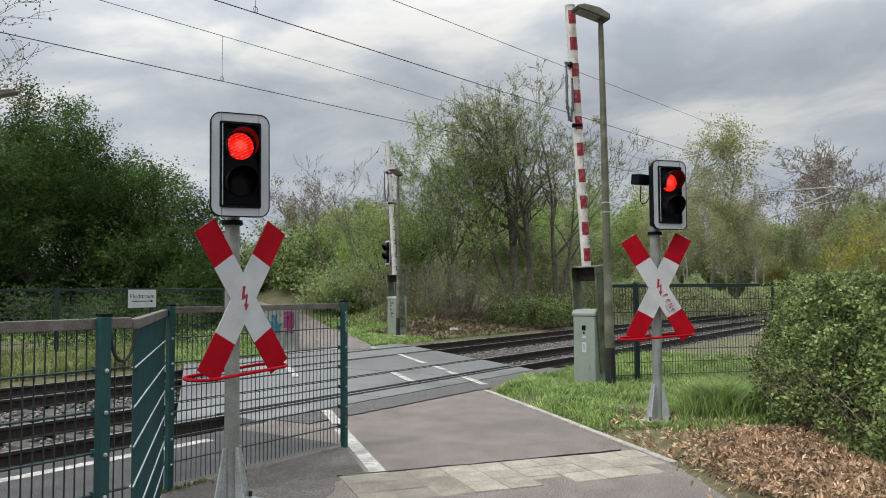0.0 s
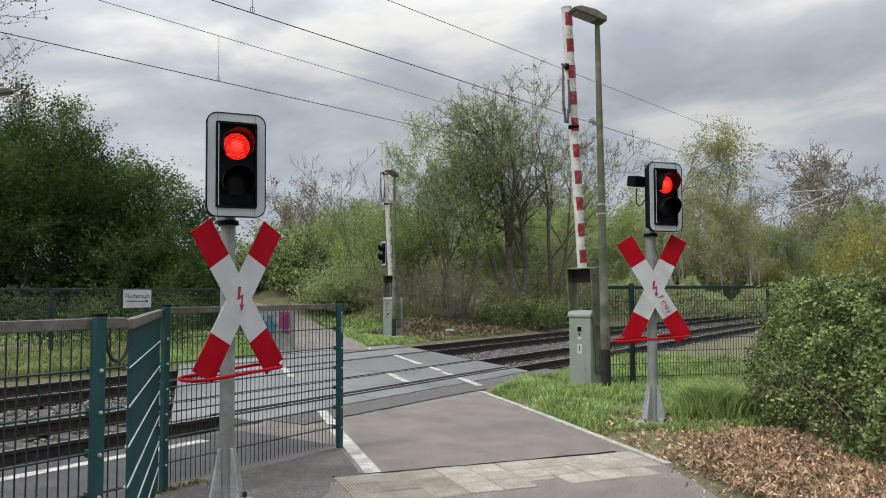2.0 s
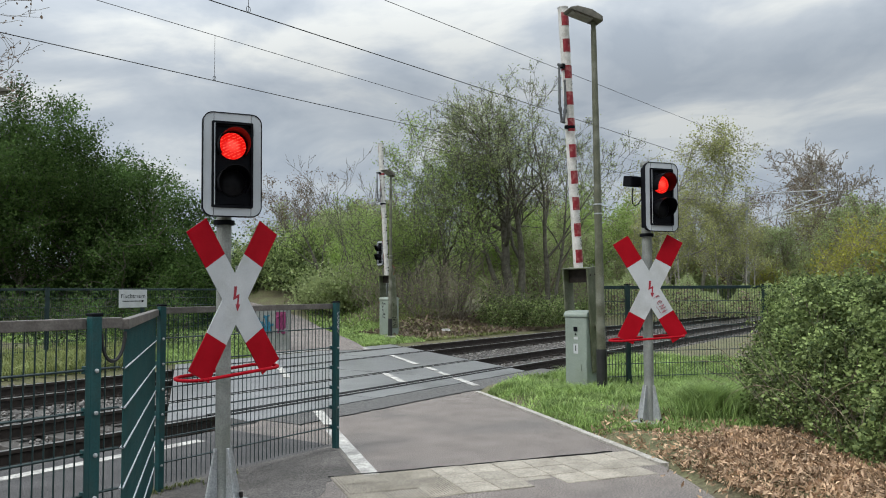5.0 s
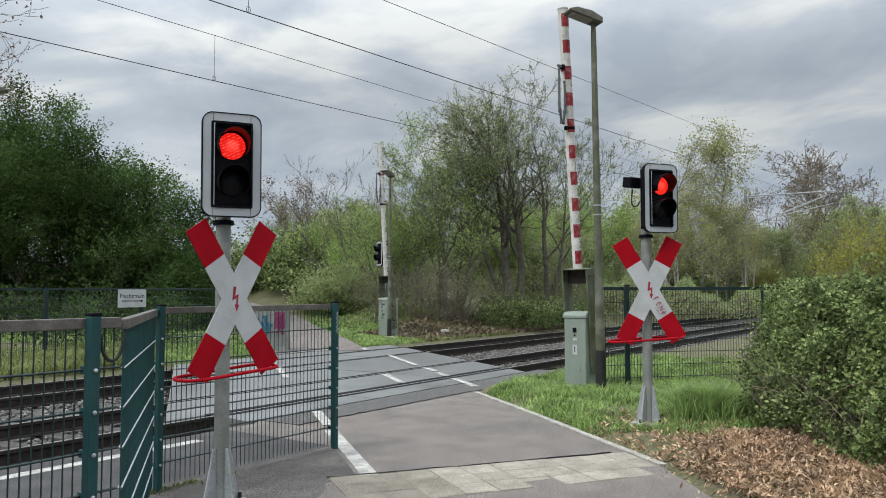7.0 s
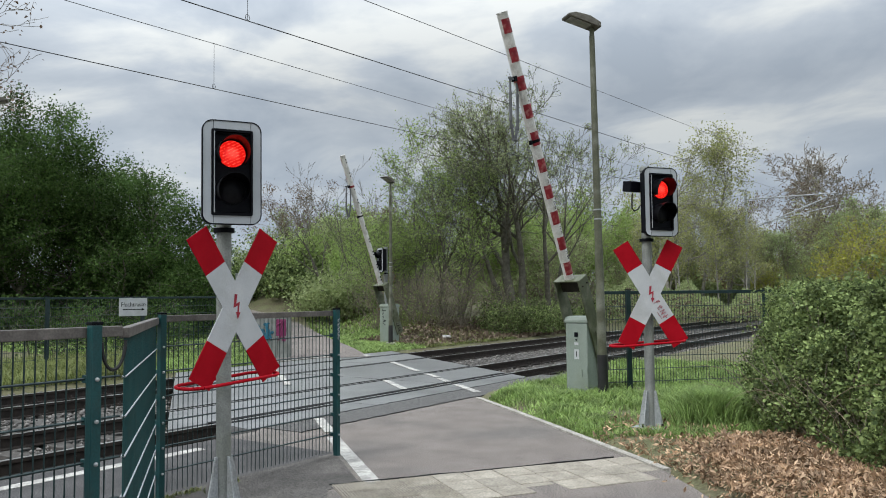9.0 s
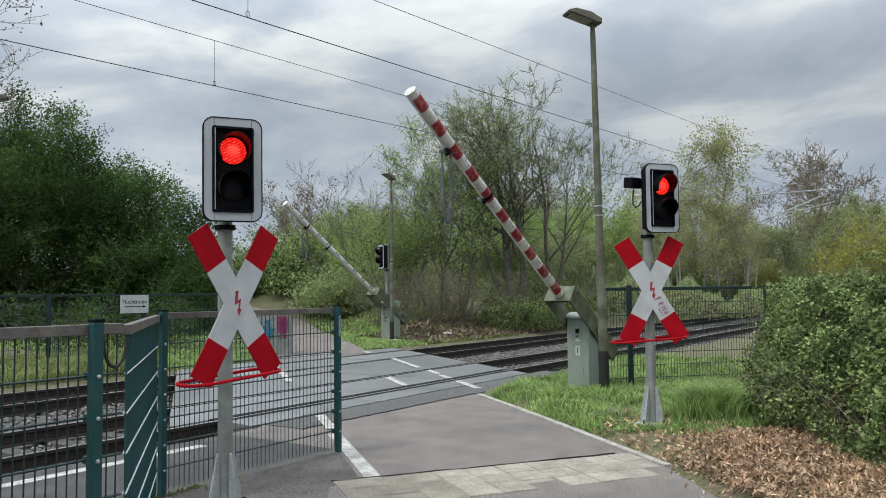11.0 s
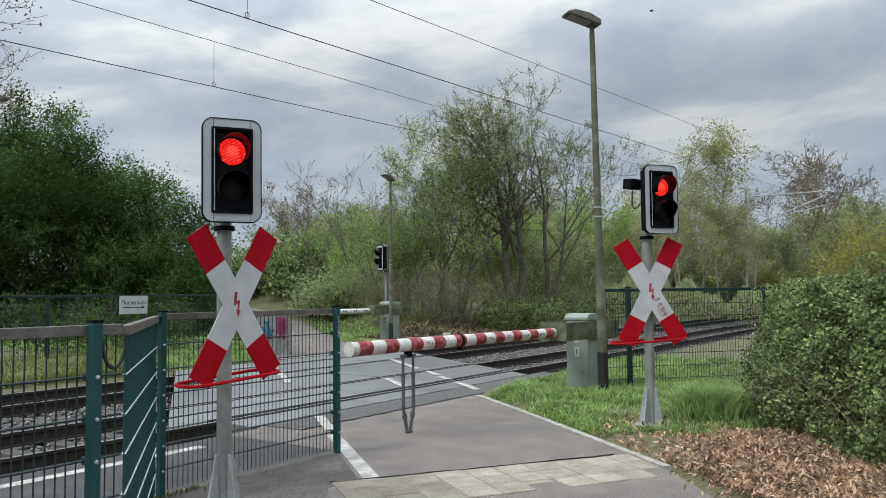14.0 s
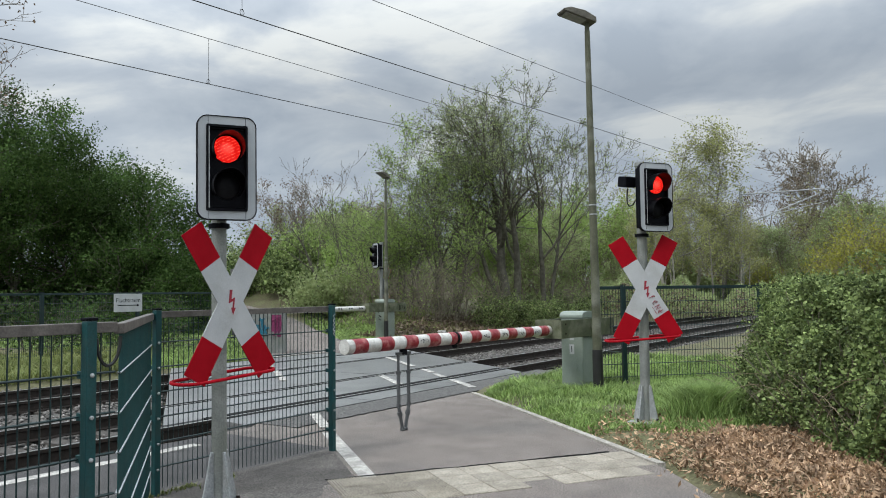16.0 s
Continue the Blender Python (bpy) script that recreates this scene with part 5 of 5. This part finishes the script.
kinds.append(plant("green_tree", 135, 64.0, 25.0, 0.5, [(0, 0, 9.0, 0.16, 0, 0), (0.6, 0.4, 8.0, 0.12, 0.1, 0.1)], M_LEAF_SPRING, M_TWIG, 9500, 0.13, "far tree with fresh green leaves", scatter=0.4, group="far green trees", levels=4, kids=(12, 6, 4), spread=0.85, start=0.15, min_r=0.014, reach=0.75))

kinds.append(plant("slim_birch", 136, 50.0, 16.0, 0.3, [(0, 0, 6.6, 0.085, 0.02, 0.0)], M_LEAF_BIRCH, M_BIRCH, 1300, 0.08, "slim young birch with a pale straight stem", scatter=0.15, group="birches", levels=3, kids=(14, 5), spread=0.7, start=0.35, reach=0.5, min_r=0.013, wobble=0.05))


def again(k, x, y, s, turn):
    copy_thing(kinds[k], pose(x, y, 0.3, 0, 0, turn) @ Matrix.Diagonal((s, s, s, 1)))


def far_woods():
    rng = random.Random(77)
    ax, ay = Vector((0.578, -0.816)), Vector((0.815, 0.577))
    # along the far left and middle distance: offset to the side, depth, kind, size
    spots = []
    for i in range(18):
        u = rng.uniform(-330, -60)
        spots.append((u, rng.uniform(58, 72), rng.choice((0, 1, 0, 0, 5)), rng.uniform(0.55, 0.82)))
    for i in range(16):
        spots.append((rng.uniform(-120, 250), rng.uniform(52, 72), rng.choice((0, 1, 1, 5)), rng.uniform(0.65, 0.9)))
    spots += [(215, 47, 5, 0.62), (150, 46, 5, 0.6), (95, 45, 5, 0.6), (262, 50, 5, 0.66), (185, 43, 1, 0.7), (120, 50, 1, 0.8), (240, 44, 1, 0.62)]
    spots += [(470, 60, 2, 0.95), (520, 63, 2, 0.72), (440, 66, 2, 0.8), (540, 58, 2, 0.6), (600, 66, 2, 0.6), (400, 64, 1, 0.6), (335, 60, 1, 0.6)]
    for i in range(26):
        u = rng.uniform(300, 840)
        spots.append((u, rng.uniform(70, 96), rng.choice((0, 1, 1, 0, 2, 3, 2)), rng.uniform(0.5, 0.8) * (0.6 if u < 400 else 1.0)))
    for i in range(13):
        spots.append((rng.uniform(290, 620), rng.uniform(48, 64), 6, rng.uniform(0.7, 1.0)))
    spots += [(690, 60, 3, 0.7), (740, 56, 3, 0.75), (800, 52, 3, 0.8), (770, 66, 1, 1.1), (820, 60, 1, 1.1), (860, 50, 3, 0.85), (720, 76, 4, 0.75), (575, 62, 1, 0.85), (612, 68, 0, 0.95), (640, 60, 1, 0.8), (520, 70, 0, 0.85), (560, 66, 2, 0.7), (600, 58, 3, 0.6)]
    for u, d, k, s in spots:
        p = ay * d + ax * (u / 1357.6 * d)
        again(k, p.x, p.y, s, rng.uniform(0, 360))


far_woods()
# bare twigs that hang in at the edge of the view
plant("overhanging_tree", 150, 2.7, 19.0, 0.0, [(0, 0, 7.8, 0.12, 0.06, -0.05)], M_LEAF_BUD, M_TWIG, 900, 0.05, "slim bare tree with opening buds", scatter=0.1, levels=4, kids=(9, 6, 4), spread=0.75, start=0.5, min_r=0.006)


def underwood(seed, count, u0, u1, d0, d1, high, thin, size, mat, label):
    """Brush that closes the view under the far trees, thinner towards the top."""
    rng = np.random.default_rng(seed)
    ax, ay = np.array([0.578, -0.816]), np.array([0.815, 0.577])
    u = rng.uniform(u0, u1, count)
    d = rng.uniform(d0, d1, count)
    d = np.where((u > -480) & (u < -250), d + 8, d)
    xy = ay[None] * d[:, None] + ax[None] * (u / 1357.6 * d)[:, None]
    h = high * (1 + 0.3 * np.sin(u * 0.021) + 0.22 * np.sin(u * 0.057 + 1) + 0.15 * np.sin(u * 0.13))
    z = h * rng.uniform(0, 1, count) ** thin + 0.2
    P = np.stack([xy[:, 0], xy[:, 1], z], axis=1)
    V, F = leaves_np(rng, P, size, 1.6)
    tagged(new("underwood", np_mesh("underwood", V, F, mat)), label, "undergrowth", kind="stuff")


underwood(5, 50000, -620, 900, 62, 82, 3.2, 0.8, 0.3, M_LEAF_OLIVE, "far brown-green undergrowth below the trees")
underwood(8, 22000, 260, 640, 40, 60, 1.7, 1.0, 0.09, M_LEAF_OLIVE, "low olive brush beyond the tracks")
underwood(9, 9000, 260, 640, 40, 60, 1.3, 1.0, 0.09, M_LITTER_DULL, "dull brown brush beyond the tracks")
underwood(6, 42000, 290, 900, 66, 92, 7.5, 1.5, 0.13, M_LEAF_BIRCH, "far yellow-green haze of young leaves in the wood")
underwood(7, 20000, 250, 900, 64, 90, 6.5, 1.3, 0.13, M_LEAF_BUD, "far brown haze of budding twigs in the wood")


# ---- hedge of brambles ----
def hedge():
    rng = np.random.default_rng(9)
    edge = [Vector((9.3, 2.2)), Vector((8.05, 1.25)), Vector((7.2, 0.65)), Vector((6.2, -0.6)), Vector((5.8, -2.6))]
    side = (Vector((9.4, 2.1)), Vector((13.4, 3.1)))

    def seg_dist(P, a, b):
        a, b = np.array(a), np.array(b)
        t = np.clip(((P - a) @ (b - a)) / ((b - a) @ (b - a)), 0, 1)
        return np.linalg.norm(P - (a + t[:, None] * (b - a)), axis=1)

    n = 155000
    P = np.stack([rng.uniform(5.5, 17, n), rng.uniform(-2.6, 3.7, n)], axis=1)
    poly = edge + [Vector((15.0, -2.6)), Vector((17.0, 0.0)), side[1]]
    inside = np.zeros(n, dtype=bool)
    j = len(poly) - 1
    for i in range(len(poly)):
        a, b = poly[i], poly[j]
        hit = ((a.y > P[:, 1]) != (b.y > P[:, 1])) & (P[:, 0] < (b.x - a.x) * (P[:, 1] - a.y) / (b.y - a.y + 1e-9) + a.x)
        inside ^= hit
        j = i
    P = P[inside]
    d_side = seg_dist(P, *side)
    d = np.min([seg_dist(P, a, b) for a, b in zip(edge, edge[1:])] + [d_side * 1.5], axis=0)
    h = 1.5 * np.minimum(d / 0.8, 1.0) ** 0.6
    lump = np.array([noise.noise((px * 1.6, py * 1.6, 3.0)) + 0.6 * noise.noise((px * 4.1, py * 4.1, 8.0)) for px, py in P])
    h = h * (1 + 0.42 * lump * np.clip(1.5 - d, 0.22, 1)) + 0.1 * lump
    keep = (d < 2.6) | (rng.random(len(P)) < 0.25)
    P, h, d = P[keep], h[keep], d[keep]
    f = rng.uniform(0, 1, len(P))
    z = 0.12 + np.maximum(h, 0.05) * np.where(rng.random(len(P)) < 0.6, 1 - 0.14 * f, f)
    # leaves hang in clusters round a share of these places
    centre = np.stack([P[:, 0], P[:, 1], z], axis=1)[rng.random(len(P)) < 0.4]
    airy = np.array([noise.noise(tuple(3.2 * v for v in q)) + 0.5 * noise.noise(tuple(8.5 * v for v in q)) for q in centre])
    centre = centre[airy > -0.16]
    L = np.repeat(centre, 11, axis=0) + rng.normal(size=(len(centre) * 11, 3)) * np.array([0.05, 0.05, 0.03])
    H = thing("bramble_hedge", None, "thick green bramble hedge grown over the fence", "hedge")
    spray, top = [], np.flatnonzero((d < 2.0))
    for i in range(700):
        k = rng.choice(top)
        p = np.array([P[k, 0], P[k, 1], 0.12 + max(h[k], 0.1) * rng.uniform(0.5, 1.02)])
        v = np.array([rng.normal() * 0.5 - 0.45, rng.normal() * 0.5 - 0.1, rng.uniform(0.2, 1.0)])
        for s in range(8):
            p = p + v / np.linalg.norm(v) * 0.05
            v = v + np.array([0, 0, -0.16])
            spray += [p + rng.normal(size=3) * 0.025 for q in range(4)]
    L = np.concatenate([L, np.array(spray)])
    V, F = leaves_np(rng, L, 0.031, 1.4, 0.8)
    mesh_part("leaves", np_mesh("leaves", V, F, M_BRAMBLE), H)
    # arching stems, some dry
    S0, S1, R = [], [], []
    for i in range(380):
        k = rng.integers(0, len(P))
        p = np.array([P[k, 0], P[k, 1], 0.1])
        v = np.array([rng.normal() * 0.4 - 0.35, rng.normal() * 0.4 - 0.2, 1.0])
        ln = rng.uniform(0.9, 2.0)
        for s in range(9):
            q = p + v / np.linalg.norm(v) * ln / 9
            S0.append(p)
            S1.append(q)
            R.append(0.006 * (1 - s / 11))
            p = q
            v = v + np.array([rng.normal() * 0.12 - 0.05, rng.normal() * 0.12 - 0.04, -0.17])
    mesh_part("dry_stem", np_mesh("dry_stem", *tubes_np(S0, S1, R, R, 4), M_DRY), H, "thin dry arching stems")
    S0, S1, R = [], [], []
    for i in range(1500):
        k = rng.integers(0, len(P))
        p = np.array([P[k, 0], P[k, 1], 0.08])
        q = p + np.array([rng.normal() * 0.25, rng.normal() * 0.25, max(0.1, h[k]) * rng.uniform(0.5, 0.95)])
        S0.append(p)
        S1.append(q)
        R.append(0.005)
    mesh_part("inner_stem", np_mesh("inner_stem", *tubes_np(S0, S1, R, R, 3), M_TWIG), H)


hedge()


# ---- grass and dead leaves ----
def blades(name, seed, P, height, width, label, mat):
    rng = np.random.default_rng(seed)
    n = len(P)
    a = rng.uniform(0, 6.28, n)
    side = np.stack([np.cos(a), np.sin(a), np.zeros(n)], axis=1)
    bend = np.stack([-np.sin(a), np.cos(a), np.zeros(n)], axis=1) + rng.normal(size=(n, 3)) * 0.4
    bend[:, 2] = 0
    h = (height * rng.uniform(0.5, 1.25, n))[:, None]
    w = (width * rng.uniform(0.7, 1.3, n))[:, None]
    up = np.array([[0, 0, 1.0]])
    V = np.stack([P - side * w, P + side * w, P + up * h * 0.55 + bend * h * 0.25 + side * w * 0.8, P + up * h * 0.55 + bend * h * 0.25 - side * w * 0.8, P + up * h * 0.85 + bend * h * 0.8], axis=1).reshape(-1, 3)
    k = (np.arange(n) * 5)[:, None]
    F = np.concatenate([k + np.array([[0, 1, 2]]), k + np.array([[0, 2, 3]]), k + np.array([[3, 2, 4]])])
    tagged(new(name, np_mesh(name, V, F, mat)), label, "grass", kind="stuff")


def ground_points(x, y):
    return np.stack([x, y, ground_height(x, y)], axis=1)


def lay_grass():
    rng = np.random.default_rng(14)
    n = 155000
    x, y = rng.uniform(7.0, 17.0, n), rng.uniform(1.8, 6.75, n)
    c = 0.777 * x - 0.629 * y
    lit = (2.35 - y) * 1.2 - np.clip(x - 8.6, 0, 2) * 0.9
    clump = np.sin(x * 3.1 + np.sin(y * 2.3)) + np.sin(y * 4.3 - x * 1.2)
    ok = (c > 4.02) & ((y < 6.3) | (c > 6.7)) & (np.where(x > 11.2, -1, lit) < rng.uniform(-0.1, 0.25, n)) & (clump > rng.uniform(-2.2, 0.4, n)) & (x > 8.0)
    ok &= (c < 10.5)
    P = ground_points(x[ok], y[ok])
    h = np.where(P[:, 0] > 9.8, 0.11, 0.075) * np.where(rng.random(len(P)) < 0.2, 1.6, 1.0) * np.clip(0.8 + 0.35 * np.sin(P[:, 0] * 4.0) * np.sin(P[:, 1] * 5.0 + 1), 0.5, 1.3)
    blades("grass", 1, P, h, 0.006, "fresh green grass on the verge", M_GRASS)
    # a tall tuft beside the signal
    a, r = rng.uniform(0, 6.28, 5200), np.abs(rng.normal(size=5200)) * 0.42
    P = ground_points(9.35 + r * np.cos(a) * 0.9, 2.62 + r * np.sin(a) * 0.45)
    blades("tall_grass", 2, P, 0.40, 0.004, "tall green grass tuft beside the hedge", M_GRASS)
    a, r = rng.uniform(0, 6.28, 3000), np.abs(rng.normal(size=3000)) * 0.5
    P = ground_points(10.3 + r * np.cos(a), 5.0 + r * np.sin(a) * 0.8)
    P = P[0.777 * P[:, 0] - 0.629 * P[:, 1] > 4.1]
    blades("tall_grass", 3, P, 0.12, 0.005, "grass grown up round the barrier cabinet", M_GRASS)
    x, y = rng.uniform(3.3, 4.6, 800), 5.42 - np.abs(rng.normal(size=800)) * 0.05
    keep = np.sin(x * 7) + np.sin(x * 17 + 1) > rng.uniform(-1, 1.5, 800)
    P = np.stack([x, y, np.zeros(800)], axis=1)[keep]
    blades("weeds", 6, P, 0.045, 0.005, "low dry weeds at the foot of the fence", M_GRASS_DRY)
    # beyond the tracks
    n = 90000
    x, y = rng.uniform(-4, 27, n), rng.uniform(15.1, 21, n)
    c = 0.777 * x - 0.629 * y
    ok = (c < 0.9) | (c > 4.1)
    ok &= (y < 19.5) | (c > 4.1)
    P = ground_points(x[ok], y[ok])
    cp = 0.777 * P[:, 0] - 0.629 * P[:, 1]
    lush = (cp > 4.1) & (cp < 6.6) | (cp < 0.9) & (cp > -1.5)
    blades("far_grass", 4, P[~lush], np.where(P[~lush][:, 0] < 15, 0.3, 0.13), 0.011, "dry green grass along the far side of the railway", M_GRASS_DRY)
    blades("verge_grass", 7, P[lush], 0.12, 0.012, "bright green grass beside the path beyond the railway", M_GRASS)
    n = 40000
    x, y = rng.uniform(12, 40, n), rng.uniform(20, 44, n)
    c = 0.777 * x - 0.629 * y
    ok = ((c < 0.9) & (c > -9)) | ((c > 4.1) & (c < 9)) | ((y > 36.5) & (c > -12) & (c < 9))
    P = ground_points(x[ok], y[ok])
    blades("meadow", 5, P, 0.16, 0.03, "far green meadow grass beside the path", M_GRASS)


lay_grass()


def lay_litter():
    rng = np.random.default_rng(31)
    n = 90000
    x, y = rng.uniform(5.0, 10.4, n), rng.uniform(-1.5, 3.6, n)
    front = np.interp(x, [4.9, 5.7, 6.4, 7.0, 7.7, 8.3, 9.2], [0.35, 1.5, 2.05, 2.38, 2.5, 2.62, 2.6])
    gap = front - y
    ok = (gap > rng.uniform(-0.22, 0.5, n)) & (gap < 1.9) & (rng.random(n) < np.clip(1.4 - gap * 0.25, 0.2, 1))
    ok &= ~((0.777 * x - 0.629 * y < 3.95) & (rng.random(n) < 0.93))
    far_edge = np.interp(x, [6.5, 7.5, 8.3, 8.8], [3.0, 2.6, 2.35, 1.6])
    ok &= (y < far_edge + rng.normal(size=n) * 0.12) & (x < 8.75 + rng.normal(size=n) * 0.1)
    ok |= (0.777 * x - 0.629 * y > 3.97) & (x > 7.2) & (y > 2.2) & (x < 9.2) & (rng.random(n) < 0.16)
    x, y = x[ok], y[ok]
    z = np.maximum(ground_height(x, y), np.where(0.777 * x - 0.629 * y < 4.1, 0.012, -1)) + rng.uniform(0.0, 0.05, len(x))
    V, F = leaves_np(rng, np.stack([x, y, z], axis=1), 0.019, 2.9, 0.6)
    tagged(new("dead_leaves", np_mesh("dead_leaves", V, F, M_LITTER)), "dry brown leaf litter beside the path", "leaf litter", kind="stuff")
    # a thin strew of leaves and dry stalks under the far brush
    n = 9000
    x, y = rng.uniform(21, 36, n), rng.uniform(15.2, 18.5, n)
    P = ground_points(x, y)
    P[:, 2] += rng.uniform(0, 0.12, n)
    V, F = leaves_np(rng, P, 0.07, 2.2, 1.0)
    tagged(new("dead_leaves", np_mesh("dead_leaves", V, F, M_LITTER_DULL)), "dull brown leaf litter under the far bushes", "leaf litter", kind="stuff")


lay_litter()


# ---- movement ----
def motions():
    up_a = ((0, 84.9), (7.2, 84.9), (7.5, 84.5), (8.0, 80.7), (8.5, 73.3), (9.0, 66.0), (9.2, 63.1), (10.2, 48.4), (11.3, 32.8), (11.5, 29.6), (12.0, 21.1), (12.5, 11.8), (13.0, 4.0), (13.3, 0.8), (13.5, 0.0), (16.0, 0.0))
    up_b = ((0, 86.2), (7.1, 86.2), (7.5, 85.4), (8.0, 81.6), (8.5, 74.6), (9.0, 67.7), (9.2, 64.8), (10.2, 49.5), (11.3, 31.2), (11.5, 27.8), (12.0, 18.5), (12.5, 8.5), (12.8, 3.0), (13.1, 0.3), (13.3, 0.0), (16.0, 0.0))
    for arm, hanger, keys in ((arm_a, hanger_a, up_a), (arm_b, hanger_b, up_b)):
        walk(arm, [(t, pose(0, 0, PIVOT, 0, -a, 0)) for t, a in keys])
        walk(hanger, [(t, pose(4.02, 0, -0.165, 0, a, 0)) for t, a in keys])
    v = Vector((-4.05, 5.65, 0.98))
    p0 = Vector((45.33, 3.65, 14.6))
    walk(bird, [(t, Matrix.Translation(p0 + v * (t - 12.3)) @ pose(0, 0, 0, 12 * math.sin(9 * t), -6, 125)) for t in (0, 4, 8, 11, 12.3, 12.8, 13.3, 13.8, 14.5, 16)])


motions()
